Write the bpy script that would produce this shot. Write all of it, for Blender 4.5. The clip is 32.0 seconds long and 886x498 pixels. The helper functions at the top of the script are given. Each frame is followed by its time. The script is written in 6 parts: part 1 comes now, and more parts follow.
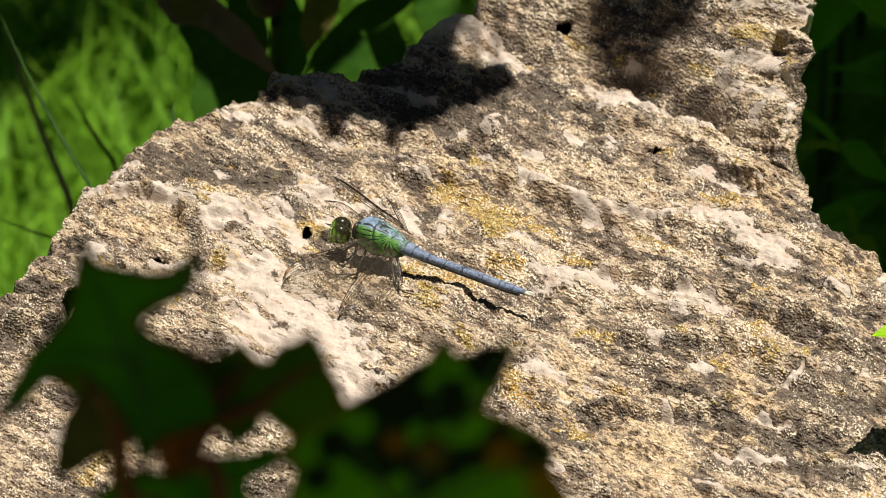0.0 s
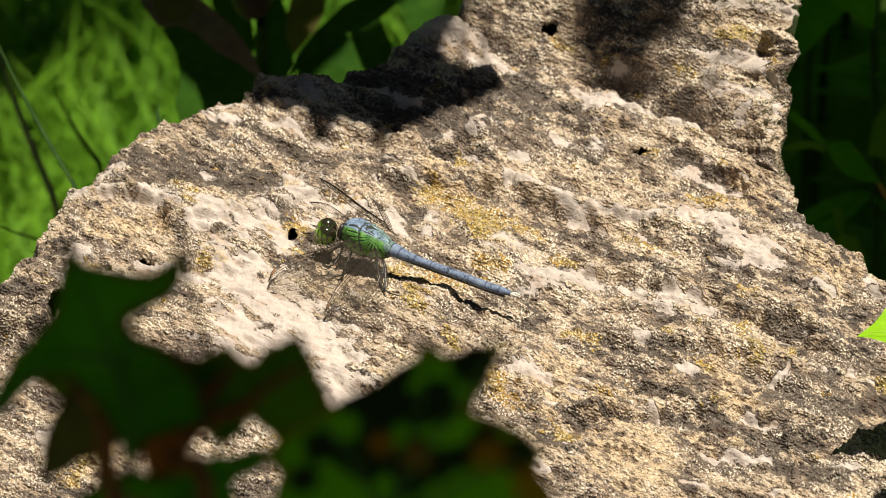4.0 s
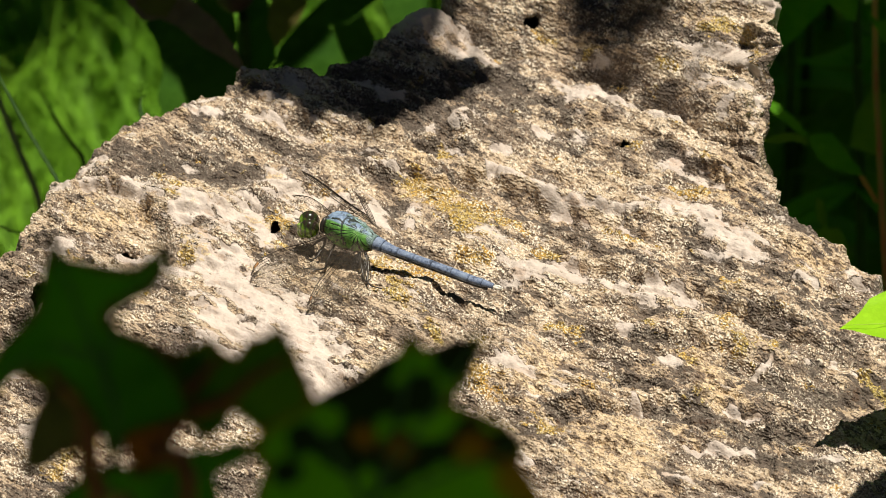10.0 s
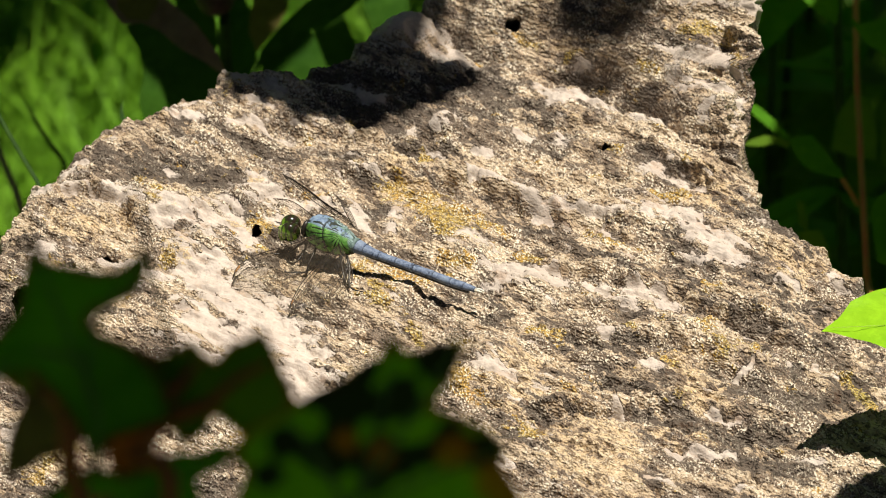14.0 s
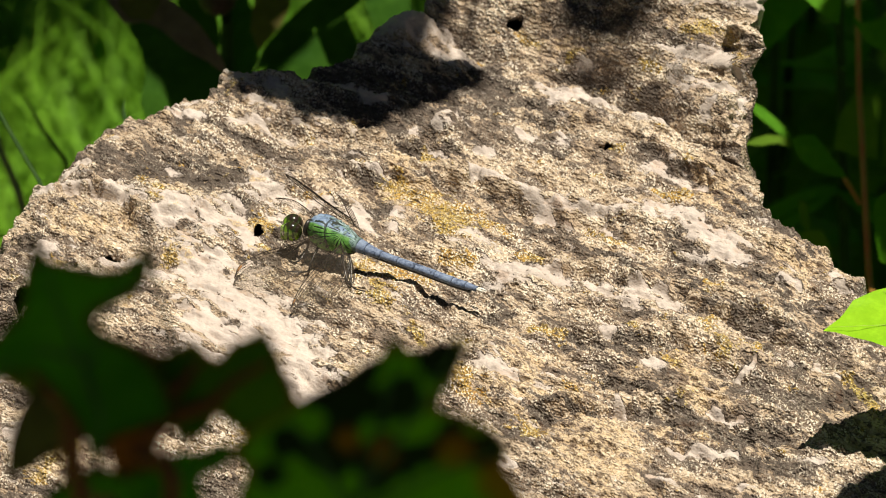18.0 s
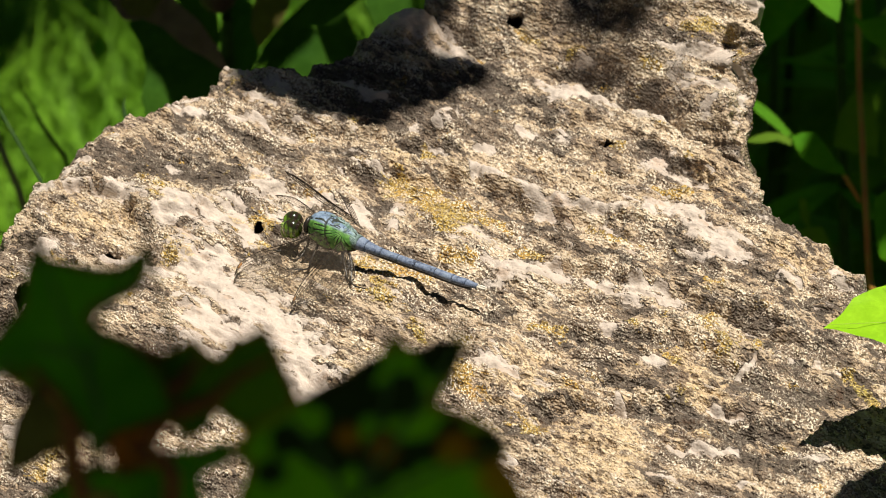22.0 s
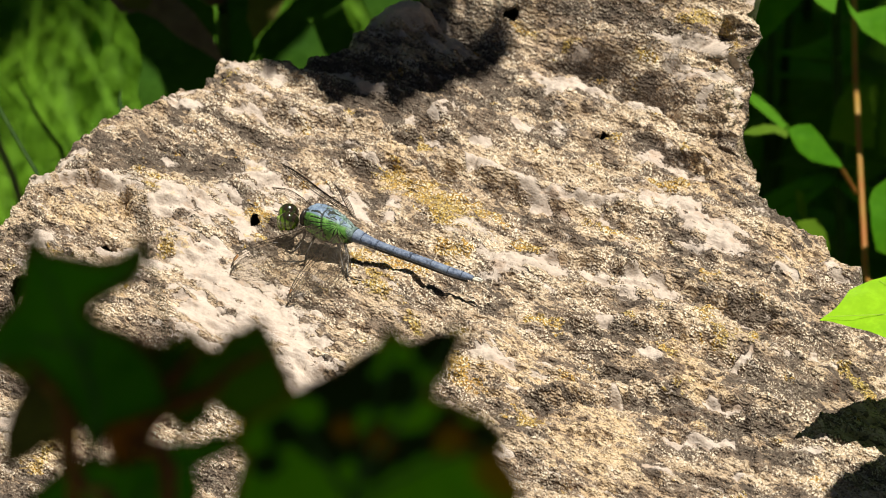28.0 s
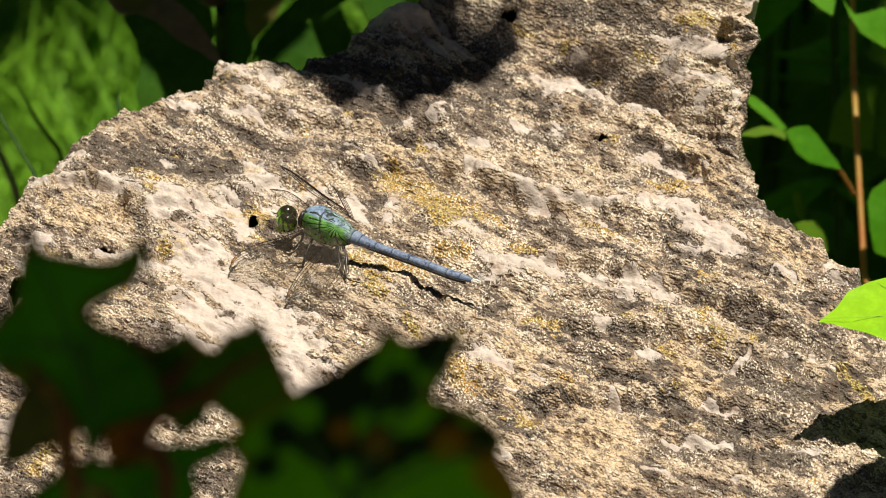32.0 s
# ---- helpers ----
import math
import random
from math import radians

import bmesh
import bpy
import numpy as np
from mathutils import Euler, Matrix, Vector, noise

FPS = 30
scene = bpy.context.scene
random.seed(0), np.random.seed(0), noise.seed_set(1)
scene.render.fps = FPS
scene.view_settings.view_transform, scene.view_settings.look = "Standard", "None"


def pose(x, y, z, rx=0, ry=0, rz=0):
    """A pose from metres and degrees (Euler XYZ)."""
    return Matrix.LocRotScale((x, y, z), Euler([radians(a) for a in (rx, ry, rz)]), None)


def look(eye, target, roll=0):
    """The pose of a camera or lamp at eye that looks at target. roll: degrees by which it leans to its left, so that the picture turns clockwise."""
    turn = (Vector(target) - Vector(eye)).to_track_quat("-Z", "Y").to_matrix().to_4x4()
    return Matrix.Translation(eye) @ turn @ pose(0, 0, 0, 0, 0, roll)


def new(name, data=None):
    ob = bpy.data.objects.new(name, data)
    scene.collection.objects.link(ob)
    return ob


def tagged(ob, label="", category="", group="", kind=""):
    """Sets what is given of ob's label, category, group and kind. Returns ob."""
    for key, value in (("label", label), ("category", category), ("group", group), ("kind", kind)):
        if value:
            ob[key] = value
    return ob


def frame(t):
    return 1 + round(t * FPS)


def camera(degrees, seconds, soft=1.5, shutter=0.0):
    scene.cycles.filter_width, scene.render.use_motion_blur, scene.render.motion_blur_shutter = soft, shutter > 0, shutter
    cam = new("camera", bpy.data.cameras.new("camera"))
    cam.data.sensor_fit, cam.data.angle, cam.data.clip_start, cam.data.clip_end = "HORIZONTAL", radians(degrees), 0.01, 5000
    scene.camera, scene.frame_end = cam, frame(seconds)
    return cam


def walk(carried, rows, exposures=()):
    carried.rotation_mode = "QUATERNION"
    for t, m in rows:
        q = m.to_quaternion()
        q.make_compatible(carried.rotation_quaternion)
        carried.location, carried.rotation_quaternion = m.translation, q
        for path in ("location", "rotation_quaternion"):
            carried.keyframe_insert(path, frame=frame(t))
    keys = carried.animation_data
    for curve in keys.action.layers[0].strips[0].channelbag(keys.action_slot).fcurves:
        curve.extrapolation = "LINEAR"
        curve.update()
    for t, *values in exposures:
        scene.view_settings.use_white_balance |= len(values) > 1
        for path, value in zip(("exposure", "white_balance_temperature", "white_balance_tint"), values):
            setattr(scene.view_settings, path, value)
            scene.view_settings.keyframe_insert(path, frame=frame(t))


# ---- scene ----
# ---------------------------------------------------------------- camera
# One tripod place about 1.6 m from the insect, long lens, slow pan.
EYE = (0.0, -1.31064, 0.91772)
AIM = [
    (0, 0.00000, 0.00000),
    (0.5, 0.00146, 0.00020),
    (1, 0.00226, 0.00024),
    (1.5, 0.00252, 0.00013),
    (2, 0.00288, -0.00003),
    (2.5, 0.00296, -0.00005),
    (3, 0.00313, 0.00037),
    (3.5, 0.00298, 0.00057),
    (5.5, 0.00246, -0.00062),
    (6, 0.00230, -0.00062),
    (6.5, 0.00228, -0.00094),
    (7, 0.00228, -0.00104),
    (7.5, 0.00222, -0.00116),
    (8, 0.00268, -0.00141),
    (8.5, 0.00363, -0.00163),
    (9, 0.00449, -0.00223),
    (9.5, 0.00544, -0.00242),
    (10, 0.00622, -0.00205),
    (10.5, 0.00679, -0.00175),
    (11, 0.00711, -0.00062),
    (11.5, 0.00730, 0.00007),
    (12, 0.00750, 0.00032),
    (12.5, 0.00801, 0.00015),
    (13, 0.00866, -0.00025),
    (13.5, 0.00955, -0.00054),
    (14, 0.00989, -0.00094),
    (14.5, 0.00999, -0.00141),
    (16.5, 0.00968, -0.00136),
    (17, 0.00951, -0.00119),
    (17.5, 0.00934, -0.00138),
    (18, 0.00951, -0.00116),
    (18.5, 0.00933, -0.00143),
    (19, 0.00950, -0.00173),
    (19.5, 0.00940, -0.00170),
    (20, 0.00951, -0.00141),
    (20.5, 0.00934, -0.00134),
    (21, 0.00933, -0.00198),
    (21.5, 0.00933, -0.00235),
    (22, 0.00945, -0.00205),
    (22.5, 0.00935, -0.00208),
    (23, 0.00967, -0.00205),
    (23.5, 0.00985, -0.00235),
    (24, 0.00985, -0.00261),
    (24.5, 0.00985, -0.00323),
    (25, 0.01002, -0.00294),
    (25.5, 0.01017, -0.00353),
    (27.5, 0.01035, -0.00471),
    (28, 0.01018, -0.00471),
    (28.5, 0.01001, -0.00442),
    (29, 0.01001, -0.00442),
    (29.5, 0.01035, -0.00442),
    (30, 0.01050, -0.00446),
    (30.5, 0.01052, -0.00454),
    (31, 0.01035, -0.00412),
    (31.5, 0.01056, -0.00409),
    (32, 0.01052, -0.00412),
]
cam = camera(6.233, 32.0, 0.8)
cam.data.dof.use_dof = True
cam.data.dof.focus_distance = 1.572
cam.data.dof.aperture_fstop = 40.0
cam.data.dof.aperture_blades = 7
walk(cam, [(t, look(EYE, (x, y, 0.0))) for t, x, y in AIM])
scene.view_settings.exposure = 0.49

# ---------------------------------------------------------------- light
SUN_DIR = Vector((0.17, 0.05, 0.98)).normalized()      # towards the sun
world = bpy.data.worlds.new("sky")
scene.world = world
world.use_nodes = True
wn = world.node_tree
sky = wn.nodes.new("ShaderNodeTexSky")
sky.sky_type = "NISHITA"
sky.sun_disc = False
sky.sun_elevation = math.asin(SUN_DIR.z)
sky.sun_rotation = math.atan2(SUN_DIR.x, SUN_DIR.y)
wn.nodes["Background"].inputs["Strength"].default_value = 0.011
wn.links.new(sky.outputs["Color"], wn.nodes["Background"].inputs["Color"])
sun = new("sun", bpy.data.lights.new("sun", "SUN"))
sun.data.energy = 5.0
sun.data.angle = radians(0.53)
sun.data.color = (1.0, 0.94, 0.835)
sun.matrix_world = Matrix.Translation((0, 0, 3)) @ SUN_DIR.to_track_quat("Z", "Y").to_matrix().to_4x4()


# ---------------------------------------------------------------- materials
def material(name, rough=0.7, spec=0.4):
    m = bpy.data.materials.new(name)
    m.use_nodes = True
    nt = m.node_tree
    b = nt.nodes["Principled BSDF"]
    b.inputs["Roughness"].default_value = rough
    b.inputs["Specular IOR Level"].default_value = spec
    return m, nt, b


def node(nt, kind, ins=None, **props):
    nd = nt.nodes.new("ShaderNode" + kind)
    for k, v in props.items():
        setattr(nd, k, v)
    for k, v in (ins or {}).items():
        if isinstance(v, bpy.types.NodeSocket):
            nt.links.new(v, nd.inputs[k])
        else:
            nd.inputs[k].default_value = v
    return nd


def mathn(nt, op, a, b=0.0, c=0.0, clamp=False):
    return node(nt, "Math", {0: a, 1: b, 2: c}, operation=op, use_clamp=clamp).outputs[0]


def mix(nt, fac, a, b, blend="MIX"):
    """Colour mix of a and b by fac."""
    nd = nt.nodes.new("ShaderNodeMix")
    nd.data_type, nd.blend_type = "RGBA", blend
    for i, v in ((0, fac), (6, a), (7, b)):
        if isinstance(v, bpy.types.NodeSocket):
            nt.links.new(v, nd.inputs[i])
        else:
            nd.inputs[i].default_value = (*v, 1.0) if isinstance(v, tuple) and len(v) == 3 else v
    return nd.outputs[2]


def coords(nt, scale=(1, 1, 1), turn=(0, 0, 0), which="Object"):
    tc = node(nt, "TexCoord")
    mp = node(nt, "Mapping", {"Vector": tc.outputs[which], "Scale": scale, "Rotation": turn})
    return mp.outputs[0]


def grain(nt, vec, scale, detail=4.0, rough=0.6):
    return node(nt, "TexNoise", {"Vector": vec, "Scale": scale, "Detail": detail, "Roughness": rough}).outputs["Fac"]


def strong(nt, vec, scale, detail=4.0, rough=0.6, gain=2.6):
    """Noise spread over the whole range from 0 to 1."""
    return mathn(nt, "MULTIPLY_ADD", grain(nt, vec, scale, detail, rough), gain, 0.5 - gain / 2, clamp=True)


def ramp(nt, fac, lo, hi, a=0.0, b=1.0):
    return node(nt, "MapRange", {0: fac, 1: lo, 2: hi, 3: a, 4: b}, interpolation_type="SMOOTHSTEP").outputs[0]


def bumped(nt, b, height, strength, dist):
    bp = node(nt, "Bump", {"Height": height, "Strength": strength, "Distance": dist})
    nt.links.new(bp.outputs[0], b.inputs["Normal"])


def rock_material():
    """Cream limestone under a brown-grey film, with yellow crust, rubbed pale patches and fine grit."""
    m, nt, b = material("weathered_limestone", 0.85, 0.3)
    at = node(nt, "Attribute", attribute_name="weather_shade")
    sep = node(nt, "SeparateColor", {"Color": at.outputs["Color"]})
    dark, lichen, pale = sep.outputs[0], sep.outputs[1], sep.outputs[2]
    tan = at.outputs["Alpha"]
    vec = coords(nt, (1, 0.72, 1))
    slant = node(nt, "Mapping", {"Vector": coords(nt, (1, 1, 1), (0, 0, radians(34))), "Scale": (0.5, 1.25, 1.0)}).outputs[0]
    n_big = strong(nt, vec, 70, 4, 0.6)
    n_mid = strong(nt, slant, 300, 2.5, 0.65)
    n_fine = strong(nt, slant, 900, 1.0, 0.6, 3.0)
    fleck = strong(nt, slant, 1900, 0.0, 0.6, 2.4)
    speck = strong(nt, vec, 2400, 0.5, 0.5, 3.0)
    aside = node(nt, "Mapping", {"Vector": slant, "Location": (0.31, 0.17, 0.4)}).outputs[0]
    pits = strong(nt, aside, 2200, 0.0, 0.5, 2.6)
    worn = strong(nt, slant, 130, 4.6, 0.70, 3.0)
    crumb = strong(nt, aside, 240, 3.8, 0.68, 2.6)

    def about(n, k):
        return mathn(nt, "MULTIPLY", mathn(nt, "SUBTRACT", n, 0.5), k)

    def total(*terms):
        out = terms[0]
        for q in terms[1:]:
            out = mathn(nt, "ADD", out, q)
        return out
    # bare stone
    base = mix(nt, crumb, (0.35, 0.258, 0.168), (0.60, 0.492, 0.355))
    base = mix(nt, ramp(nt, n_fine, 0.38, 0.15, 0, 0.5), base, (0.30, 0.20, 0.115))
    sand = ramp(nt, total(tan, about(n_mid, 0.2), about(crumb, 0.3), about(worn, 0.2)), 0.42, 0.66, 0, 0.85)
    base = mix(nt, sand, base, mix(nt, n_fine, (0.46, 0.33, 0.185), (0.63, 0.485, 0.31)))
    # brown dots on the sandy patches
    cell = node(nt, "TexVoronoi", {"Vector": vec, "Scale": 560.0, "Randomness": 1.0})
    dot = mathn(nt, "MULTIPLY", ramp(nt, mathn(nt, "ADD", cell.outputs["Distance"], about(pits, 0.30)), 0.44, 0.38), ramp(nt, node(nt, "SeparateColor", {"Color": cell.outputs["Color"]}).outputs[0], 0.30, 0.4))
    dot = mathn(nt, "MULTIPLY", mathn(nt, "MULTIPLY", sand, dot), 0.85)
    clean = ramp(nt, total(pale, about(n_fine, 0.16), about(worn, 0.44), about(crumb, 0.14)), 0.42, 0.62)
    dusty = mathn(nt, "SUBTRACT", 1.0, clean)
    # yellow to orange crust, granular
    cr = ramp(nt, total(lichen, about(crumb, 0.36), about(fleck, 0.16), mathn(nt, "MULTIPLY", clean, -0.10)), 0.48, 0.62, 0, 0.9)
    crust = mix(nt, n_big, (0.41, 0.315, 0.075), (0.44, 0.225, 0.03))
    crust = mix(nt, ramp(nt, speck, 0.5, 0.8, 0, 0.7), crust, (0.66, 0.54, 0.27))
    crust = mix(nt, ramp(nt, pits, 0.40, 0.22, 0, 0.85), crust, (0.10, 0.065, 0.025))
    # film: brown-grey, broken by grit
    dk = total(dark, about(worn, 0.95), about(n_fine, 0.16), about(fleck, 0.16), mathn(nt, "MULTIPLY", clean, -0.30), mathn(nt, "MULTIPLY", sand, -0.14))
    film = mix(nt, crumb, (0.105, 0.077, 0.057), (0.26, 0.187, 0.129))
    # near black where the dark mask is strongest, its painted shade included
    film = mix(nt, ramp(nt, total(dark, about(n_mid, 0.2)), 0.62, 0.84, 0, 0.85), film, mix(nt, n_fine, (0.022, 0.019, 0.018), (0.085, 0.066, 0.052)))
    film = mix(nt, ramp(nt, pits, 0.3, 0.1, 0, 0.85), film, (0.0399, 0.0309, 0.0236))
    base = mix(nt, ramp(nt, dk, 0.32, 0.50, 0, 0.72), base, (0.335, 0.242, 0.158))
    base = mix(nt, ramp(nt, dk, 0.49, 0.57, 0, 0.93), base, film)
    base = mix(nt, cr, base, crust)
    base = mix(nt, dot, base, (0.075, 0.042, 0.024))
    # rubbed clean patches, faintly pink
    bare = mix(nt, n_mid, (0.42, 0.35, 0.293), (0.545, 0.468, 0.405))
    bare = mix(nt, ramp(nt, crumb, 0.34, 0.10, 0, 0.65), bare, (0.443, 0.324, 0.239))
    base = mix(nt, mathn(nt, "MULTIPLY", clean, mathn(nt, "SUBTRACT", 0.95, mathn(nt, "MULTIPLY", cr, 0.5))), base, bare)
    # pale crystals and dark pits of the grit, thicker in some places than in others
    gritty = mathn(nt, "MULTIPLY", mathn(nt, "SUBTRACT", 1.0, mathn(nt, "MULTIPLY", clean, 0.8)), ramp(nt, total(crumb, about(n_big, 0.6)), 0.25, 0.75, 0.1, 0.95))
    gritty = mathn(nt, "MULTIPLY", gritty, ramp(nt, dark, 0.66, 0.84, 1.0, 0.3))
    gritty = mathn(nt, "MULTIPLY", gritty, mathn(nt, "SUBTRACT", 1.0, mathn(nt, "MULTIPLY", sand, 0.75)))
    base = mix(nt, mathn(nt, "MULTIPLY", gritty, ramp(nt, speck, 0.60, 0.74, 0, 0.9)), base, (0.73, 0.64, 0.50))
    base = mix(nt, mathn(nt, "MULTIPLY", dusty, ramp(nt, pits, 0.76, 0.90, 0, 0.7)), base, (0.0906, 0.0653, 0.0471))
    # black painted for the shade deep in the burrows and the block's slit
    base = mix(nt, ramp(nt, dark, 0.985, 1.0), base, (0.012, 0.010, 0.008))
    nt.links.new(base, b.inputs["Base Color"])
    h = total(mathn(nt, "MULTIPLY", n_fine, 0.8), mathn(nt, "MULTIPLY", speck, 0.45), mathn(nt, "MULTIPLY", fleck, 0.45), crumb, worn)
    h = mathn(nt, "MULTIPLY", h, mathn(nt, "SUBTRACT", 1.0, mathn(nt, "MULTIPLY", clean, 0.75)))
    bumped(nt, b, h, 1.0, 0.00032)
    return m


def leaf_material(name, a, c, rough=0.45, through_light=0.35, spots=0.0, spot_colour=(0.015, 0.012, 0.012), edge=None, rust=None):
    """Leaf blade: two greens, a paler vein net, light shining through, dark spots where given."""
    m, nt, b = material(name, rough, 0.04)
    vec = coords(nt)
    n1 = grain(nt, vec, 60, 4, 0.6)
    n2 = grain(nt, vec, 400, 3, 0.6)
    col = mix(nt, ramp(nt, n1, 0.3, 0.7), a, c)
    col = mix(nt, ramp(nt, n2, 0.4, 0.8, 0, 0.25), col, tuple(min(1, v * 1.7) for v in c))
    if edge:
        at = node(nt, "Attribute", attribute_name="margin")
        mk = mathn(nt, "ADD", at.outputs["Fac"], mathn(nt, "MULTIPLY", mathn(nt, "SUBTRACT", n1, 0.5), 1.2))
        col = mix(nt, ramp(nt, mk, 0.5, 0.8, 0, 0.85), col, edge)
    if spots:
        at2 = node(nt, "Attribute", attribute_name="spot")
        sp = mathn(nt, "ADD", at2.outputs["Fac"], mathn(nt, "MULTIPLY", mathn(nt, "SUBTRACT", n2, 0.5), 0.5))
        col = mix(nt, ramp(nt, sp, 0.4, 0.6, 0, spots), col, spot_colour)
    if rust:
        at3 = node(nt, "Attribute", attribute_name="rust")
        col = mix(nt, ramp(nt, at3.outputs["Fac"], 0.2, 0.8, 0, 0.85), col, rust)
    nt.links.new(col, b.inputs["Base Color"])
    bumped(nt, b, mathn(nt, "ADD", n1, n2), 0.35, 0.0006)
    tr = node(nt, "BsdfTranslucent", {"Color": col})
    sh = node(nt, "MixShader", {0: through_light, 1: b.outputs[0], 2: tr.outputs[0]})
    nt.links.new(sh.outputs[0], nt.nodes["Material Output"].inputs["Surface"])
    return m


def plain_material(name, a, c, scale=300, rough=0.6, spec=0.4, bump=0.0003, vary=0.0):
    m, nt, b = material(name, rough, spec)
    n1 = grain(nt, coords(nt), scale, 4, 0.65)
    col = mix(nt, ramp(nt, n1, 0.3, 0.7), a, c)
    if vary:
        isl = node(nt, "NewGeometry").outputs["Random Per Island"]
        col = mix(nt, mathn(nt, "MULTIPLY", isl, vary), col, tuple(v * 1.9 for v in c))
    nt.links.new(col, b.inputs["Base Color"])
    bumped(nt, b, n1, 0.5, bump)
    return m


ROCK = rock_material()


# ---------------------------------------------------------------- noise on arrays
TABLE = np.random.RandomState(11).rand(256, 256) * 2 * np.pi


def waves(x, y, k=0):
    """Smooth gradient noise of two arrays, about -0.7 to 0.7."""
    xi, yi = np.floor(x).astype(int), np.floor(y).astype(int)
    fx, fy = x - xi, y - yi
    u, v = fx * fx * fx * (fx * (fx * 6 - 15) + 10), fy * fy * fy * (fy * (fy * 6 - 15) + 10)

    def corner(i, j):
        a = TABLE[(xi + i + 37 * k) % 256, (yi + j + 91 * k) % 256]
        return np.cos(a) * (fx - i) + np.sin(a) * (fy - j)
    top = corner(0, 0) * (1 - u) + corner(1, 0) * u
    low = corner(0, 1) * (1 - u) + corner(1, 1) * u
    return (top * (1 - v) + low * v) * 1.4


def fbm(x, y, octaves=4, k=0, gain=0.5):
    total, amp = 0.0, 1.0
    for o in range(octaves):
        total = total + amp * waves(x * 2 ** o + 13.7 * o, y * 2 ** o - 7.3 * o, k + o)
        amp *= gain
    return total


def inside(x, y, ring):
    """Signed distance to a closed outline: positive inside."""
    best, odd = np.full(x.shape, 1e9), np.zeros(x.shape, bool)
    for (ax, ay), (bx, by) in zip(ring, ring[1:] + ring[:1]):
        ex, ey = bx - ax, by - ay
        t = np.clip(((x - ax) * ex + (y - ay) * ey) / (ex * ex + ey * ey), 0, 1)
        best = np.minimum(best, np.hypot(x - ax - t * ex, y - ay - t * ey))
        if ay != by:
            odd ^= ((ay > y) != (by > y)) & (x < (y - ay) / ey * ex + ax)
    return np.where(odd, best, -best)


def step(v, lo, hi):
    t = np.clip((v - lo) / (hi - lo), 0, 1)
    return t * t * (3 - 2 * t)


def blob(x, y, cx, cy, rx, ry, lean=0):
    """A soft oval, 1 in the middle and 0 outside."""
    c, s = math.cos(radians(lean)), math.sin(radians(lean))
    u, v = (x - cx) * c + (y - cy) * s, (y - cy) * c - (x - cx) * s
    return np.exp(-((u / rx) ** 2 + (v / ry) ** 2) ** 1.3)


# ---------------------------------------------------------------- the rock (millimetres)
SLAB = [(-99.3, -85.0), (-94.7, -48.9), (-90.2, -28.4), (-86.4, -15.2), (-79.9, -0.2), (-76.3, 9.0), (-71.8, 22.1), (-65.3, 30.7), (-58.3, 40.5), (-49.9, 44.6), (-43.8, 50.7), (-37.6, 53.5), (-34.3, 61.5), (-25.7, 62.2), (-18.2, 63.4), (-10.8, 68.8), (-2.8, 75.4), (5.3, 78.8), (13.5, 97.8), (43.7, 145.9), (67.6, 145.9), (69.4, 80.9), (70.5, 51.9), (71.3, 36.7), (69.6, 27.7), (72.4, 17.4), (78.7, 7.6), (86.0, -4.1), (95.1, -22.8), (105.1, -59.9), (107.4, -95.6), (74.8, -116.4), (12.1, -124.9), (-50.4, -123.2), (-82.1, -111.3)]
BLOCK = [(0.9, 79.2), (11.1, 72.9), (20.2, 66.7), (33.3, 60.1), (44.1, 53.5), (51.9, 46.8), (60.6, 34.1), (69.9, 27.7), (83.0, 29.7), (94.8, 89.3), (87.7, 201.1), (-10.3, 201.1), (-1.6, 115.1)]

# swellings and hollows: x, y, half length, half width, lean, height
FORMS_NEAR = [
    (13.4, -1.7, 6.7, 5.0, -25, 2.6), (25.0, -11.4, 6.7, 4.3, -20, 2.2), (0.7, 9.0, 2.9, 4.6, 0, 2.0), (-10.5, 13.9, 4.4, 3.9, -20, 1.2),
    (58.6, 4.1, 9.4, 5.8, -28, 2.4), (37.0, -15.2, 13.3, 5.8, -22, 1.8), (45.3, -37.8, 10.0, 7.7, -15, 1.8), (19.2, -34.1, 7.8, 6.6, 0, 2.2),
    (28.6, -65.3, 13.3, 9.7, -12, 2.0), (59.7, -32.2, 15.6, 5.8, -25, 2.2), (-61.9, 11.9, 13.3, 7.0, -8, 2.6),
]
FORMS_MIDDLE = [
    (-40.5, 4.1, 10.0, 5.8, -10, 1.0), (-26.8, -22.8, 17.8, 11.6, -15, -1.6), (10.9, 40.7, 3.3, 2.7, -30, 3.2), (6.3, 38.1, 2.9, 1.9, -40, -2.4),
    (20.0, 39.7, 6.7, 2.7, -25, 1.5), (44.6, 25.7, 2.9, 1.7, -45, -3.4), (49.6, 25.7, 4.4, 3.1, -20, 2.0), (42.5, 35.3, 2.0, 1.2, 0, -2.4),
    (36.4, 11.9, 7.8, 3.1, -25, 1.6), (-25.2, 20.8, 10.0, 2.3, -12, 0.8), (-9.5, 27.7, 13.3, 2.7, -22, 1.2),
]
